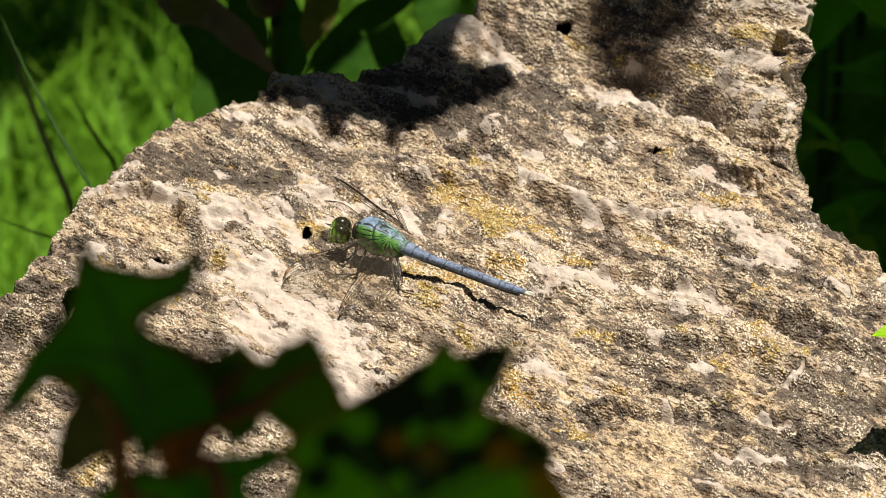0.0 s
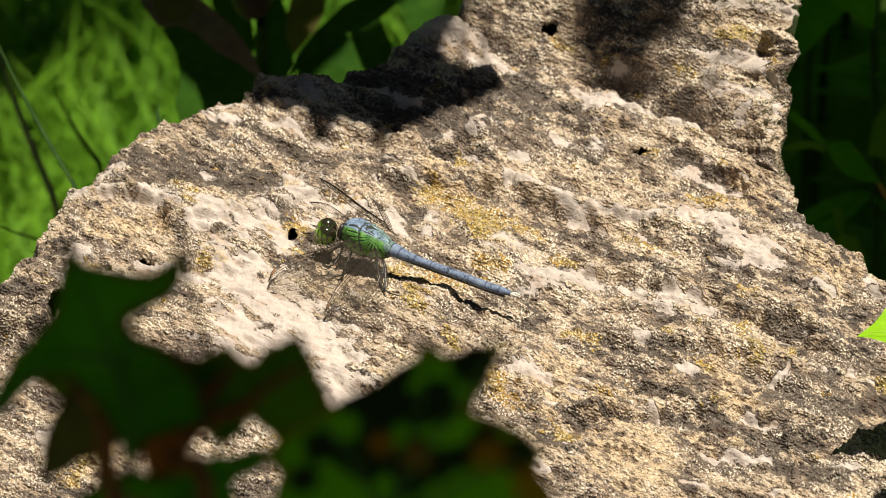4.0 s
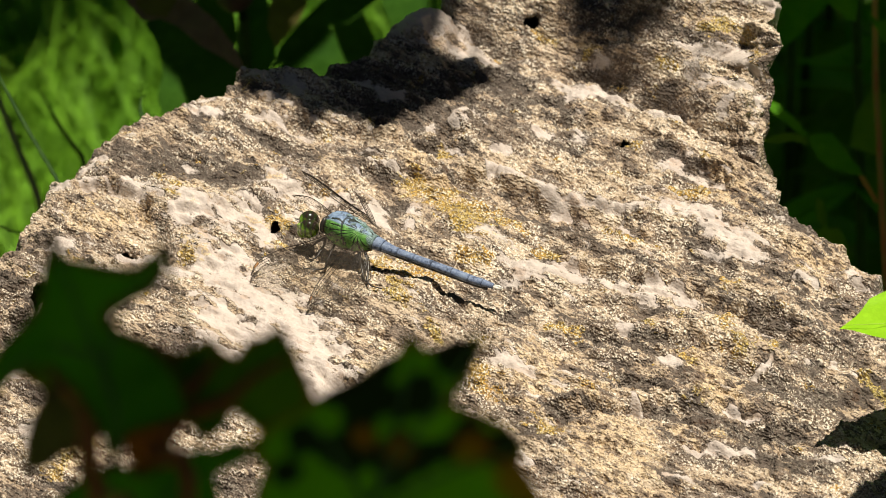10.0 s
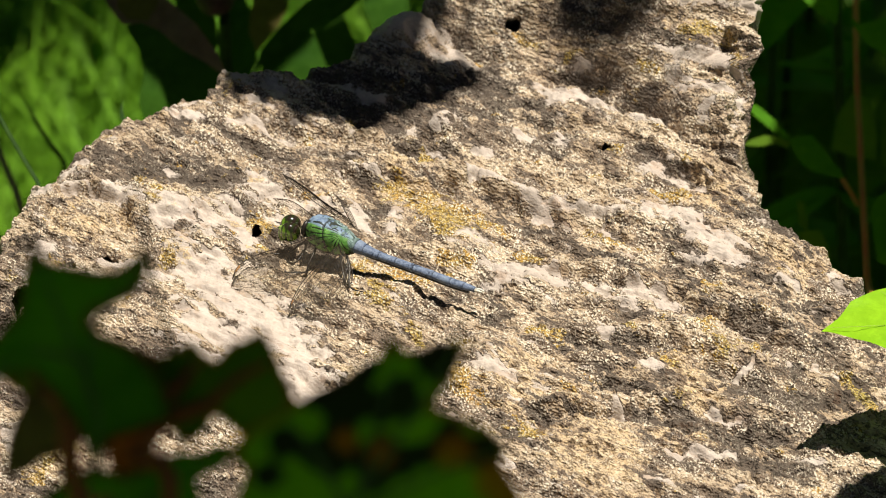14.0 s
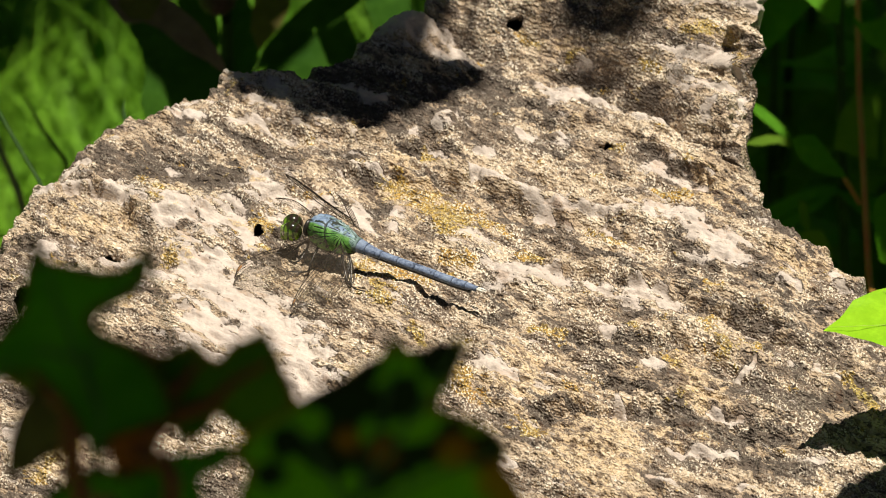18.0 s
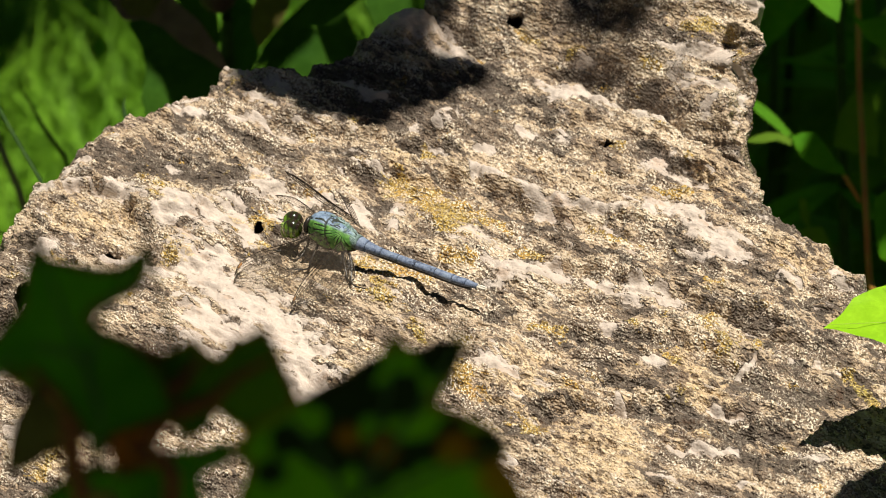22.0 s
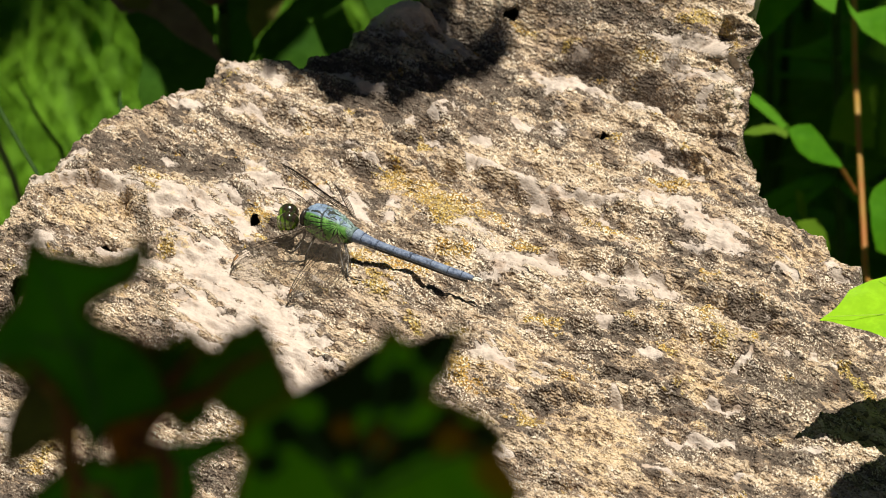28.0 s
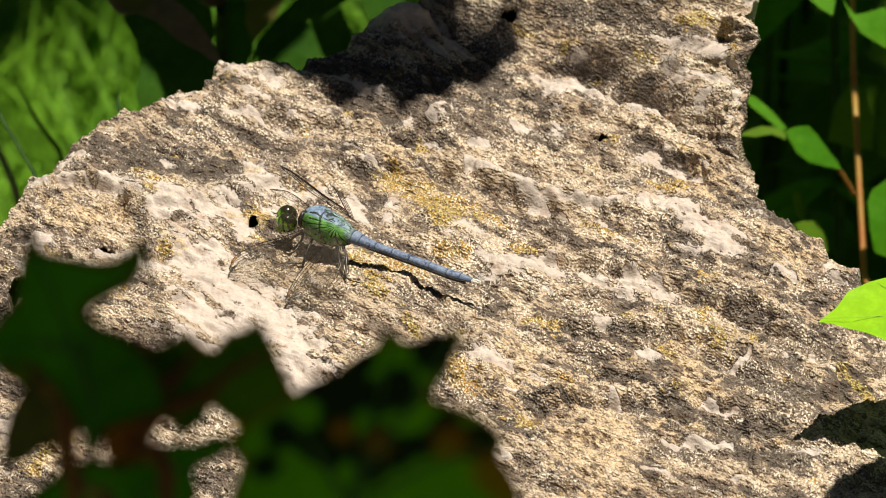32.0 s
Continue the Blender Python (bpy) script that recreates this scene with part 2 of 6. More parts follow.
FORMS_FAR = [
    (24.2, 18.8, 17.8, 2.7, -25, 1.4), (43.7, 35.7, 10.0, 3.1, -20, 1.6), (4.2, 74.6, 6.7, 4.6, 0, 5.0), (75.0, -1.7, 5.6, 4.3, -30, 1.5),
    (76.7, -15.2, 4.4, 2.7, -20, 1.6), (13.0, 21.7, 6.7, 1.9, -30, -1.2), (-18.2, -5.6, 6.7, 3.5, 0, 0.6), (-2.6, -15.2, 6.7, 3.9, -10, 0.9),
    (-15.6, -45.2, 6.7, 3.5, -20, -1.4), (-79.6, -19.9, 4.4, 2.7, -30, -4.0), (52.8, 39.7, 6.7, 2.7, -30, 1.5), (-52.9, 9.0, 2.7, 2.7, 30, -2.0),
    (-56.0, -1.7, 2.4, 1.9, -50, -3.0),
]
FORMS = FORMS_NEAR + FORMS_MIDDLE + FORMS_FAR
# burrows that run back into the stone, placed by their apparent height on the face: x, y, half length, half width, lean
BURROWS = [(-26.9, 4.3, 1.1, 0.8, -50), (46.2, 21.6, 1.2, 0.75, -30), (42.7, 35.4, 1.7, 0.42, -12), (24.6, 77.6, 1.5, 1.5, -35), (-55.6, -2.6, 1.3, 2.6, 22), (-72.2, -20.0, 1.6, 2.6, 30), (22.3, -6.3, 0.45, 0.6, 0), (5.2, 36.6, 1.1, 0.9, -40)]
# sockets: x, y, half length, half width, lean, depth
SOCKETS = [(44.2, 24.6, 2.6, 1.0, -42, 2.6)]


# steps in the bedding: line, height of the drop on its near side, width
LEDGES_NEAR = [
    ([(24.0, -2.7), (32.2, -7.1), (44.5, -11.7), (54.8, -18.0), (63.4, -24.5), (69.3, -25.8), (73.6, -30.9), (79.1, -37.8)], 1.8, 1.2),
    ([(-16.2, 27.7), (-2.7, 24.1), (16.5, 23.3), (27.8, 14.6), (34.5, 11.9), (45.0, 9.1), (53.0, 4.1)], 1.5, 1.0),
    ([(28.0, -30.3), (37.8, -31.1), (45.4, -33.7), (53.1, -32.6), (62.7, -39.7), (74.3, -48.9)], 1.3, 0.9),
    ([(-54.0, 9.0), (-40.6, 8.4), (-29.5, 13.5), (-20.7, 19.8), (-9.4, 21.7)], 1.0, 1.0),
]
LEDGES_FAR = [
    ([(-48.1, -5.6), (-38.2, -2.7), (-27.0, -5.6), (-18.1, -17.1), (-9.2, -22.8)], 0.7, 0.8),
    ([(-34.6, 44.8), (-20.9, 41.3), (-7.2, 37.7), (5.2, 35.3), (19.9, 29.7)], 1.2, 0.9),
    ([(21.2, -55.3), (36.3, -56.6), (49.3, -53.0), (66.5, -56.6), (79.0, -67.2)], 1.3, 0.9),
    ([(20.0, 44.8), (33.6, 44.8), (47.2, 39.7), (58.1, 27.7), (67.9, 17.8)], 1.4, 1.0),
    ([(-17.8, -40.6), (-10.2, -47.1), (-2.6, -52.6), (12.5, -59.9)], 1.0, 0.8),
    ([(-71.1, 18.8), (-58.8, 17.8), (-50.7, 10.9), (-52.8, 4.1)], 2.2, 0.9),
    ([(-88.3, -22.8), (-81.6, -25.6), (-74.0, -22.8), (-68.3, -30.3)], 2.6, 1.0),
]
LEDGES = LEDGES_NEAR + LEDGES_FAR
# hairline cracks
CRACKS = [[(67.8, -63.5), (70.3, -70.0), (67.8, -78.1), (69.2, -83.3)], [(36.4, -49.8), (40.8, -47.1), (47.2, -48.9)], [(24.3, -59.9), (31.9, -57.2), (37.3, -58.1)], [(41.3, 30.7), (44.5, 24.1), (48.4, 20.8)], [(-37.8, -77.9), (-32.4, -78.6), (-27.1, -77.6)]]


def along(x, y, line):
    """Distance to an open line, and on which side of it a point lies (positive: far side; fading to 0 at its ends)."""
    best, side, n = np.full(x.shape, 1e9), np.zeros(x.shape), len(line) - 1
    for i, ((ax, ay), (bx, by)) in enumerate(zip(line, line[1:])):
        ex, ey = bx - ax, by - ay
        t = np.clip(((x - ax) * ex + (y - ay) * ey) / (ex * ex + ey * ey), 0, 1)
        d = np.hypot(x - ax - t * ex, y - ay - t * ey)
        u = (i + t) / n
        sg = np.sign(ex * (y - ay) - ey * (x - ax)) * step(u, 0, 0.2) * step(1 - u, 0, 0.2)
        side = np.where(d < best, sg, side)
        best = np.minimum(best, d)
    return best, side


def slanted(x, y):
    """Coordinates along and across the bedding, which runs aslant over the slab."""
    c, s = math.cos(radians(-36)), math.sin(radians(-36))
    return x * c + y * s, y * c - x * s


def rock_height(x, y):
    a, c = slanted(x, y)
    ragged = fbm(x / 9, y / 9, 4, 3) * 2.6 * (1 - 0.8 * step(x, 50, 62) * step(y, 12, 22))
    s = inside(x, y, SLAB) + ragged
    z = fbm(x / 60, y / 60, 2, 5) * 2.6
    calm = 1 - 0.8 * blob(x, y, -5.0, -5.0, 34, 24)
    z = z * calm
    z = z + fbm(a / 26, c / 9, 3, 8) * 1.8 * (0.55 + 0.45 * calm)
    z = z + np.abs(fbm(a / 12, c / 4.6, 3, 15)) * 1.7 * (0.3 + 0.7 * calm)
    z = z + fbm(a / 3.2, c / 1.9, 3, 21) * 0.5 * (0.5 + 0.5 * calm)
    z = z + fbm(x / 1.25, y / 1.25, 2, 27) * 0.26
    for fx, fy, rx, ry, lean, h in FORMS:
        z = z + blob(x, y, fx, fy, rx, ry, lean) * h
    for fx, fy, rx, ry, lean, h in SOCKETS:
        z = z - step(blob(x, y, fx, fy, rx, ry, lean), 0.30, 0.5) * h
    jx, jy = x + fbm(x / 6, y / 6, 3, 61) * 2.2, y + fbm(x / 6, y / 6, 3, 64) * 2.2
    for line, h, w in LEDGES:
        d, side = along(jx, jy, line)
        z = z + 1.45 * h * side * (1 - np.exp(-d / w)) * np.exp(-d / 7.0) * (0.7 + 0.5 * calm)
    for line in CRACKS:
        d, side = along(jx, jy, line)
        z = z - 1.1 * np.exp(-(d / 0.45) ** 2)
    # rounding towards the rim and the flanks beyond it
    z = z - 2.2 * np.exp(-np.clip(s, 0, 99) / 4.0)
    out = np.clip(-s, 0, None)
    cliff = 2.4 + 12.0 * step(x, 46, 60) * step(y, 10, 22)
    flank = out * cliff + 3 * np.sqrt(out) + fbm(x / 30, y / 30, 4, 33) * np.clip(out, 0, 18) * 0.8
    z = z - flank
    # the higher block behind: a steep broken face in ledges
    b = inside(x, y, BLOCK) + fbm(x / 14, y / 14, 4, 40) * 2.4
    on = np.clip(b, 0, None)
    ledge = on + 1.7 * np.sin(on / 3.1 + fbm(x / 25, y / 25, 2, 41) * 4) * step(on, 0, 5)
    lumps = fbm(x / 16, y / 10, 3, 44) * 2.4 + fbm(x / 4, y / 4, 3, 47) * 0.7
    rise = np.minimum(1.15 * ledge, 42 + 0.1 * ledge) + lumps * step(on, 0, 6)
    z = z + rise - 2.2 * np.exp(-(b / 1.5) ** 2)
    up = y + 1.43 * rise
    for fx, fy, rx, ry, lean, h in BLOCK_FORMS:
        z = z + blob(x, up, fx, fy, rx, ry, lean) * h
    return np.maximum(z, -380), s, b, rise


# shelves and recesses of the block, placed by their apparent height: x, y, half length, half width, lean, height
BLOCK_FORMS = [(42.0, 59.0, 7.5, 3.2, -10, -1.5), (40.0, 65.5, 9.0, 3.0, -8, 0.9), (59.0, 66.5, 10.0, 2.2, -8, 1.2), (57.0, 50.0, 5.0, 4.6, 20, 0.9), (66.0, 47.0, 3.6, 6.0, 0, 0.8), (63.5, 39.2, 7.0, 0.9, -6, -0.9), (64.0, 82.5, 7.0, 2.4, -10, 0.9)]
# the broken end of the block: how far it reaches, by apparent height
END_HEIGHT = [24.0, 26.0, 30.0, 36.0, 39.5, 42.0, 49.0, 56.5, 60.0, 62.6, 64.4, 66.0, 73.0, 76.8, 80.5, 86.0]
END_REACH = [0.9, 0.4, -0.6, -0.4, 0.7, -0.1, 0.4, 0.9, 0.3, -0.2, 0.6, 1.9, 2.5, 1.0, 2.4, 3.2]

# weathering and painted shade, as strokes on the rock's face: half width, then the points that the stroke runs through
PALE_APRON = [
    (5.01, (-38, -10.1), (-29, -19.7), (-19, -33), (-17.9, -47.8)),
    (4.45, (-39.9, -27.2), (-30, -31)),
    (2.89, (-43.9, 9.3), (-33.9, 8.3), (-28.2, 1.4)),
    (2.23, (-40.4, -2.4), (-30.3, -8.2)),
    (1.34, (-28.4, 20), (-19.4, 15), (-13.8, 15.4)),
    (1.34, (-23.8, 9.2), (-21.6, 8.2)),
    (1.11, (-49.1, -8.1), (-43.5, -10)),
    (1.0, (-70.3, -2.1), (-67, -0.6)),
]
PALE_CENTRE = [
    (1.56, (0.7, 10), (0.2, 5.1)),
    (1.56, (-8.8, 13), (-6, 7.1)),
    (1.34, (13, 2.1), (19.6, 0.1)),
    (0.78, (15.4, 24.6), (23.2, 20.6), (29.9, 14.6), (38.8, 11.6), (45.5, 11.6)),
    (1.56, (29.8, 12.7), (34.2, 7.8)),
    (1.22, (41, 11.6), (42.5, 4.8)),
    (2.34, (52.2, 13.5), (57.6, 5.6), (62.9, -1.2), (67.2, -6.1)),
    (1.45, (51, 28.3), (57.1, 26.3), (59.8, 23.3)),
    (2.23, (20.6, -10.5), (26.1, -8.6), (31.6, -12.5)),
    (1.56, (38.2, -14.5), (45.9, -15.5), (53.4, -20.3), (57.7, -23.2)),
]
PALE_CHIPS = [
    (0.78, (27.1, -48.2), (29.3, -49.7)),
    (0.56, (33.1, -47.1), (35.3, -48.2)),
    (1.0, (47.9, -40.9), (51.1, -42.8)),
    (0.45, (59.4, -56.1), (63.1, -57.1), (65.6, -56.2)),
    (0.67, (41.7, -52), (43.2, -56)),
    (1.0, (24.6, 40.2), (27.4, 37.5)),
    (0.78, (16.6, 32.2), (19.4, 31.6)),
    (0.78, (4.2, 39.7), (5.9, 36.7)),
    (1.0, (8.8, 41.3), (11.6, 43.7)),
    (0.45, (12.8, 46.8), (13.6, 43.7)),
    (1.0, (-43.5, 43.7), (-39.5, 43.5)),
    (0.67, (74.6, -14.8), (78.9, -16.3)),
    (0.56, (76.3, -0.4), (80.6, -3.3)),
    (0.78, (85.7, -12), (87.8, -14.9)),
]
PALE_FAR_RIM = [
    (1.45, (-33.5, 61.4), (-28.9, 57.3), (-22, 55.2)),
    (0.78, (-31.1, 51.2), (-24.2, 48.1)),
    (0.89, (-33.2, 43.1), (-27.5, 42), (-19.6, 36.9)),
    (1.0, (-15.1, 42.9), (-10.5, 44.9)),
    (0.56, (-17.4, 57.2), (-8.3, 53), (-1.4, 48.9)),
    (2.34, (-2.5, 73.6), (5.5, 73.6), (12.4, 68.3)),
    (0.78, (12.4, 68.3), (17, 64.1)),
    (1.45, (30.6, 54.8), (40.8, 50.6), (48.6, 45.5), (57.5, 38.3)),
    (0.67, (-44.7, 47.2), (-36.8, 51.2)),
]
PALE_BLOCK = [
    (1.45, (52.7, 68), (60.6, 64.8), (69.7, 61.7)),
    (1.78, (55.8, 58.7), (64.8, 54.5)),
    (1.11, (69.3, 81.5), (73.3, 80.4), (72.4, 73.1)),
    (1.56, (58.9, 84.7), (69.3, 83.6)),
    (1.11, (62.5, 51.5), (62.8, 44.3)),
    (1.34, (68.2, 52.4), (69, 44.3)),
]
PALE_NEAR_LEFT = [
    (1.22, (-71, 19.4), (-64.3, 19.3), (-57.5, 16.3), (-49.6, 12.3)),
    (2.23, (-75.6, -40), (-71.5, -32.6)),
    (2.78, (-72.6, -62), (-65.2, -58.5)),
    (0.89, (-61.3, 31.2), (-65.6, 25.3), (-68.8, 20.9)),
    (1.11, (-56.9, -5.1), (-50.3, -4.2)),
    (1.34, (-39.7, -36.5), (-34.3, -38.4)),
]
PALE_NEAR_RIGHT = [
    (0.78, (52, -68.4), (59.5, -69.4), (64.8, -70.3)),
    (0.56, (63.3, -81.9), (67.5, -82.5)),
    (0.56, (47.4, -79.2), (53.7, -82.8)),
    (1.0, (40, -30.6), (44.4, -27.8)),
    (0.89, (19.8, -72.7), (22.4, -74)),
    (1.67, (18, -40.7), (22.3, -44.4)),
    (0.56, (75.5, -70.4), (81.9, -72.3)),
    (0.67, (81.1, -41.2), (85.3, -44)),
    (0.45, (69.1, -41.1), (65.8, -42.9)),
]
PALE_SMOOTH = PALE_APRON + PALE_CHIPS
PALE_RUBBED = PALE_CENTRE + PALE_FAR_RIM + PALE_BLOCK + PALE_NEAR_LEFT + PALE_NEAR_RIGHT
TAN = [
    (5.01, (25.6, -44.5), (22.2, -50)),
    (6.68, (32.7, -66.5), (41.2, -70.1), (38.8, -80.9)),
    (3.78, (52.1, -64.8), (56.4, -63.9)),
    (3.78, (53.9, -41), (58, -48.4), (61.1, -52.1)),
    (2.4, (-66.2, 8.5), (-57.2, 6.5), (-51.7, 8.4)),
    (3.78, (78.1, -9), (82.5, -11)),
    (2.67, (35.2, -51.9), (37.3, -51.9)),
    (2.89, (0.8, 26.7), (7.5, 18.8)),
    (3.34, (60.3, 22.3), (65.8, 16.3)),
    (3.34, (-67.9, -72.9), (-59.5, -69.4)),
    (2.67, (86, -52.3), (91.1, -57.8)),
]
TAN = TAN
DARK_SHOULDER = [
    (3.78, (-47.6, 26.1), (-40.8, 23.1), (-32.9, 20.6)),
    (2.45, (-57.8, 29.2), (-51, 26.7)),
    (1.56, (-44.5, 40.1), (-37.8, 42.1)),
    (1.22, (-30.9, 39), (-25.2, 32.9)),
    (1.0, (-15, 33.9), (-8.2, 32.4)),
    (0.89, (-6, 41.8), (3.1, 39.7)),
]
# shadow belt of the far rim, painted in together with its dark film
DARK_RIM_FILM_SHADOW = [
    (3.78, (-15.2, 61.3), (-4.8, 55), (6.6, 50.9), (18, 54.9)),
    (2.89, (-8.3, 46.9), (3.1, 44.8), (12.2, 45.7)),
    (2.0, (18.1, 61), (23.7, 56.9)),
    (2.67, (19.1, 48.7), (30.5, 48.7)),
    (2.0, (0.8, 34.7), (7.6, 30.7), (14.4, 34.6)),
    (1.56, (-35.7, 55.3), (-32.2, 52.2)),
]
DARK_MIDDLE = [
    (1.0, (-6, 23.8), (0.8, 22.8), (8.7, 24.3)),
    (2.0, (-3.7, 12.9), (-0.4, 10.6)),
    # these three strokes paint the shadow under the bedding ridge
    (1.45, (23.1, 11.8), (29.7, 5.8), (38.4, -3)),
    (1.67, (38.4, -3), (47.1, -8.8), (55.8, -13.7)),
    (1.67, (55.8, -13.7), (62.2, -20.4), (70.8, -26.1)),
    (1.34, (43.2, 9.6), (44.5, 7.7)),
    (2.67, (54.1, 2.7), (59.4, -5.1), (62, -10.8)),
    (2.23, (67.9, 14.4), (76.6, 6.5), (81.7, -3.3)),
]
DARK_RIGHT = [
    (2.23, (67, -10.9), (72.4, -14.7), (77.6, -20.5), (82.9, -26.2)),
    (2.67, (75.2, -26.2), (85.8, -33.8)),
    (2.0, (88.8, -16.8), (95.2, -20.6)),
    (1.45, (68.4, -31.7), (76.8, -41.1)),
    (3.78, (67.8, -48.5), (78.4, -52.2), (89.4, -50.5)),
    (3.34, (64.8, -70.3), (77.4, -75.8)),
]
DARK_NEAR = [
    (2.0, (32.3, -31.5), (42.1, -34.4), (48.7, -33.5)),
    (2.45, (39.7, -44.6), (48.3, -48.3), (54.5, -55.7)),
    (2.67, (54.4, -58.5), (63, -60.9), (73.7, -63.2)),
    (2.67, (27.5, -55.5), (32.9, -55.6)),
    (1.34, (46.8, -62.6), (48, -65.1)),
    (1.89, (47.4, -77.4), (49.9, -84.5)),
    (1.34, (17.2, -12.4), (19.4, -18.2)),
    (1.34, (2.8, -20.9), (11.7, -18.1)),
    (1.11, (-15.7, -40.4), (-9.7, -45.1)),
    (1.78, (19.3, -25.7), (22.6, -22)),
]
# dark stain, with the leaf shadow and the recess's shade painted in
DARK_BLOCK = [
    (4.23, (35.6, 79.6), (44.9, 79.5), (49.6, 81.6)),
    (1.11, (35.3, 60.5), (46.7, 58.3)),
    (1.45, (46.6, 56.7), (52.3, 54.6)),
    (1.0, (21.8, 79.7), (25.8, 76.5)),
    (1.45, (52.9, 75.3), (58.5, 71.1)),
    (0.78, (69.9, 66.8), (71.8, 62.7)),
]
DARK_LEFT_FLANK = [
    (2.23, (-74.8, -0.2), (-70.5, 3.7)),
    (1.78, (-68.1, -2.1), (-63, -5.1)),
    (2.23, (-76.1, -25), (-74.1, -21.2)),
    (1.11, (-74.5, -40), (-69.2, -36.3)),
    (1.78, (-73.1, -49.2), (-67.7, -47.4)),
]
DARK = DARK_SHOULDER + DARK_RIM_FILM_SHADOW + DARK_MIDDLE + DARK_RIGHT + DARK_NEAR + DARK_BLOCK + DARK_LEFT_FLANK
LICHEN_ROUND_THE_INSECT = [
    (1.56, (-31.4, 8.1), (-25.5, 6.8)),
    (1.22, (-29.3, -2.4), (-24.8, -0.5)),
    (1.67, (-49.9, 19.2), (-46.5, 16.2)),
    (1.22, (-44.8, -2.3), (-40.4, -2.4)),
    (1.56, (-6, -8.4), (0.7, -11.3), (5.1, -12.3)),
    (1.67, (-4.3, -15.1), (-1.3, -18.9)),
    (1.11, (2.8, -27.5), (5.2, -33.5)),
    (1.0, (-16.6, 16), (-13.2, 15)),
    (0.78, (-28.4, 22.6), (-26, 21)),
    (1.0, (9.6, -4.7), (15.1, -6.3)),
]
LICHEN_MIDDLE = [
    (3.12, (5.2, 14.8), (11.9, 10.9), (16.4, 8.9)),
    (1.89, (8.5, 4.6), (13.2, 3)),
    (1.45, (-0.4, 20.8), (7.5, 17.8)),
    (1.0, (25.1, -0.5), (29, -3.3)),
    (0.89, (20.8, 6.9), (23, 4.9)),
    (1.45, (38.6, 4.8), (43.5, -0.1)),
    (1.0, (51.3, 20.4), (57.4, 18.4)),
    (0.89, (43.2, 34.4), (45.8, 33.2)),
    (1.0, (5.9, 32.3), (8.9, 28.3)),
]
LICHEN_NEAR = [
    (0.78, (25.8, -28), (32.4, -28.8)),
    (0.67, (44.5, -27.4), (46.8, -29)),
    (1.34, (52.4, -37.6), (54.1, -41)),
    (1.22, (60.6, -35.4), (69.8, -37.7)),
    (1.0, (59.8, -28.3), (62, -28.3)),
    (1.45, (23.1, -61), (26.3, -64.6)),
    (1.0, (32.5, -50.1), (34.1, -50.4)),
    (1.89, (11.4, -43.4), (14.6, -49.9)),
    (0.78, (60.2, -16.6), (64, -17.7)),
    (1.0, (86.5, -43.1), (91.2, -56)),
]
LICHEN_BLOCK = [
    (1.0, (25.7, 73.4), (29.7, 69.6)),
    (0.67, (35.4, 65.7), (39.4, 67.1)),
    (1.45, (58.6, 74.2), (65.7, 72.7)),
    (1.0, (66.5, 68.9), (68.9, 66.4)),
    (1.0, (50.3, 64.9), (53.7, 62.8)),
    (1.45, (-67.9, -74.7), (-60.6, -67.6)),
    (2.0, (-28.5, -64.2), (-26.3, -67.8)),
]
LICHEN = LICHEN_ROUND_THE_INSECT + LICHEN_MIDDLE + LICHEN_NEAR + LICHEN_BLOCK


def cover(x, up, strokes, base, seed):
    """How far each point lies inside the strokes, from 0 to 1, with ragged edges; base is the level outside them."""
    a, c = slanted(x, up)
    jx, jy = fbm(x / 7, up / 10, 4, seed) * 1.5, fbm(x / 7, up / 10, 4, seed + 5) * 2.2
    rag = fbm(a / 6.5, c / 1.9, 5, seed + 9, 0.66)
    v = base.copy()
    for w, *pts in strokes:
        px, py = [p[0] for p in pts], [p[1] for p in pts]
        far = 2.2 * w + 3
        pick = (x > min(px) - far) & (x < max(px) + far) & (up > min(py) - 1.8 * far) & (up < max(py) + 1.8 * far)
        if not pick.any():
            continue
        k = min(1.0, 0.3 + w / 3.0)
        qx, qy = x[pick] + jx[pick] * k, (up[pick] + jy[pick] * k) * 0.573
        line = [(a, c * 0.573) for a, c in pts]
        d = np.full(qx.shape, 1e9)
        for (ax, ay), (bx, by) in zip(line, line[1:]):
            ex, ey = bx - ax, by - ay
            t = np.clip(((qx - ax) * ex + (qy - ay) * ey) / (ex * ex + ey * ey), 0, 1)
            d = np.minimum(d, np.hypot(qx - ax - t * ex, qy - ay - t * ey))
        f = 0.5 + 0.46 * np.clip(1 - d / w, -1.4, 0.9) * min(1.0, 0.55 + w / 8) + 0.42 * rag[pick] * (1.0 if w > 1.2 else 0.45)
        v[pick] = np.maximum(v[pick], f)
    return v


def spread(lo, hi, fine, far, count):
    """Even fine steps from lo to hi, then growing steps out to far on both sides."""
    out = np.linspace(0, 1, count + 1)[1:] ** 2
    return np.concatenate([(lo - (far + lo) * out)[::-1], np.arange(lo, hi, fine), hi + (far - hi) * out])


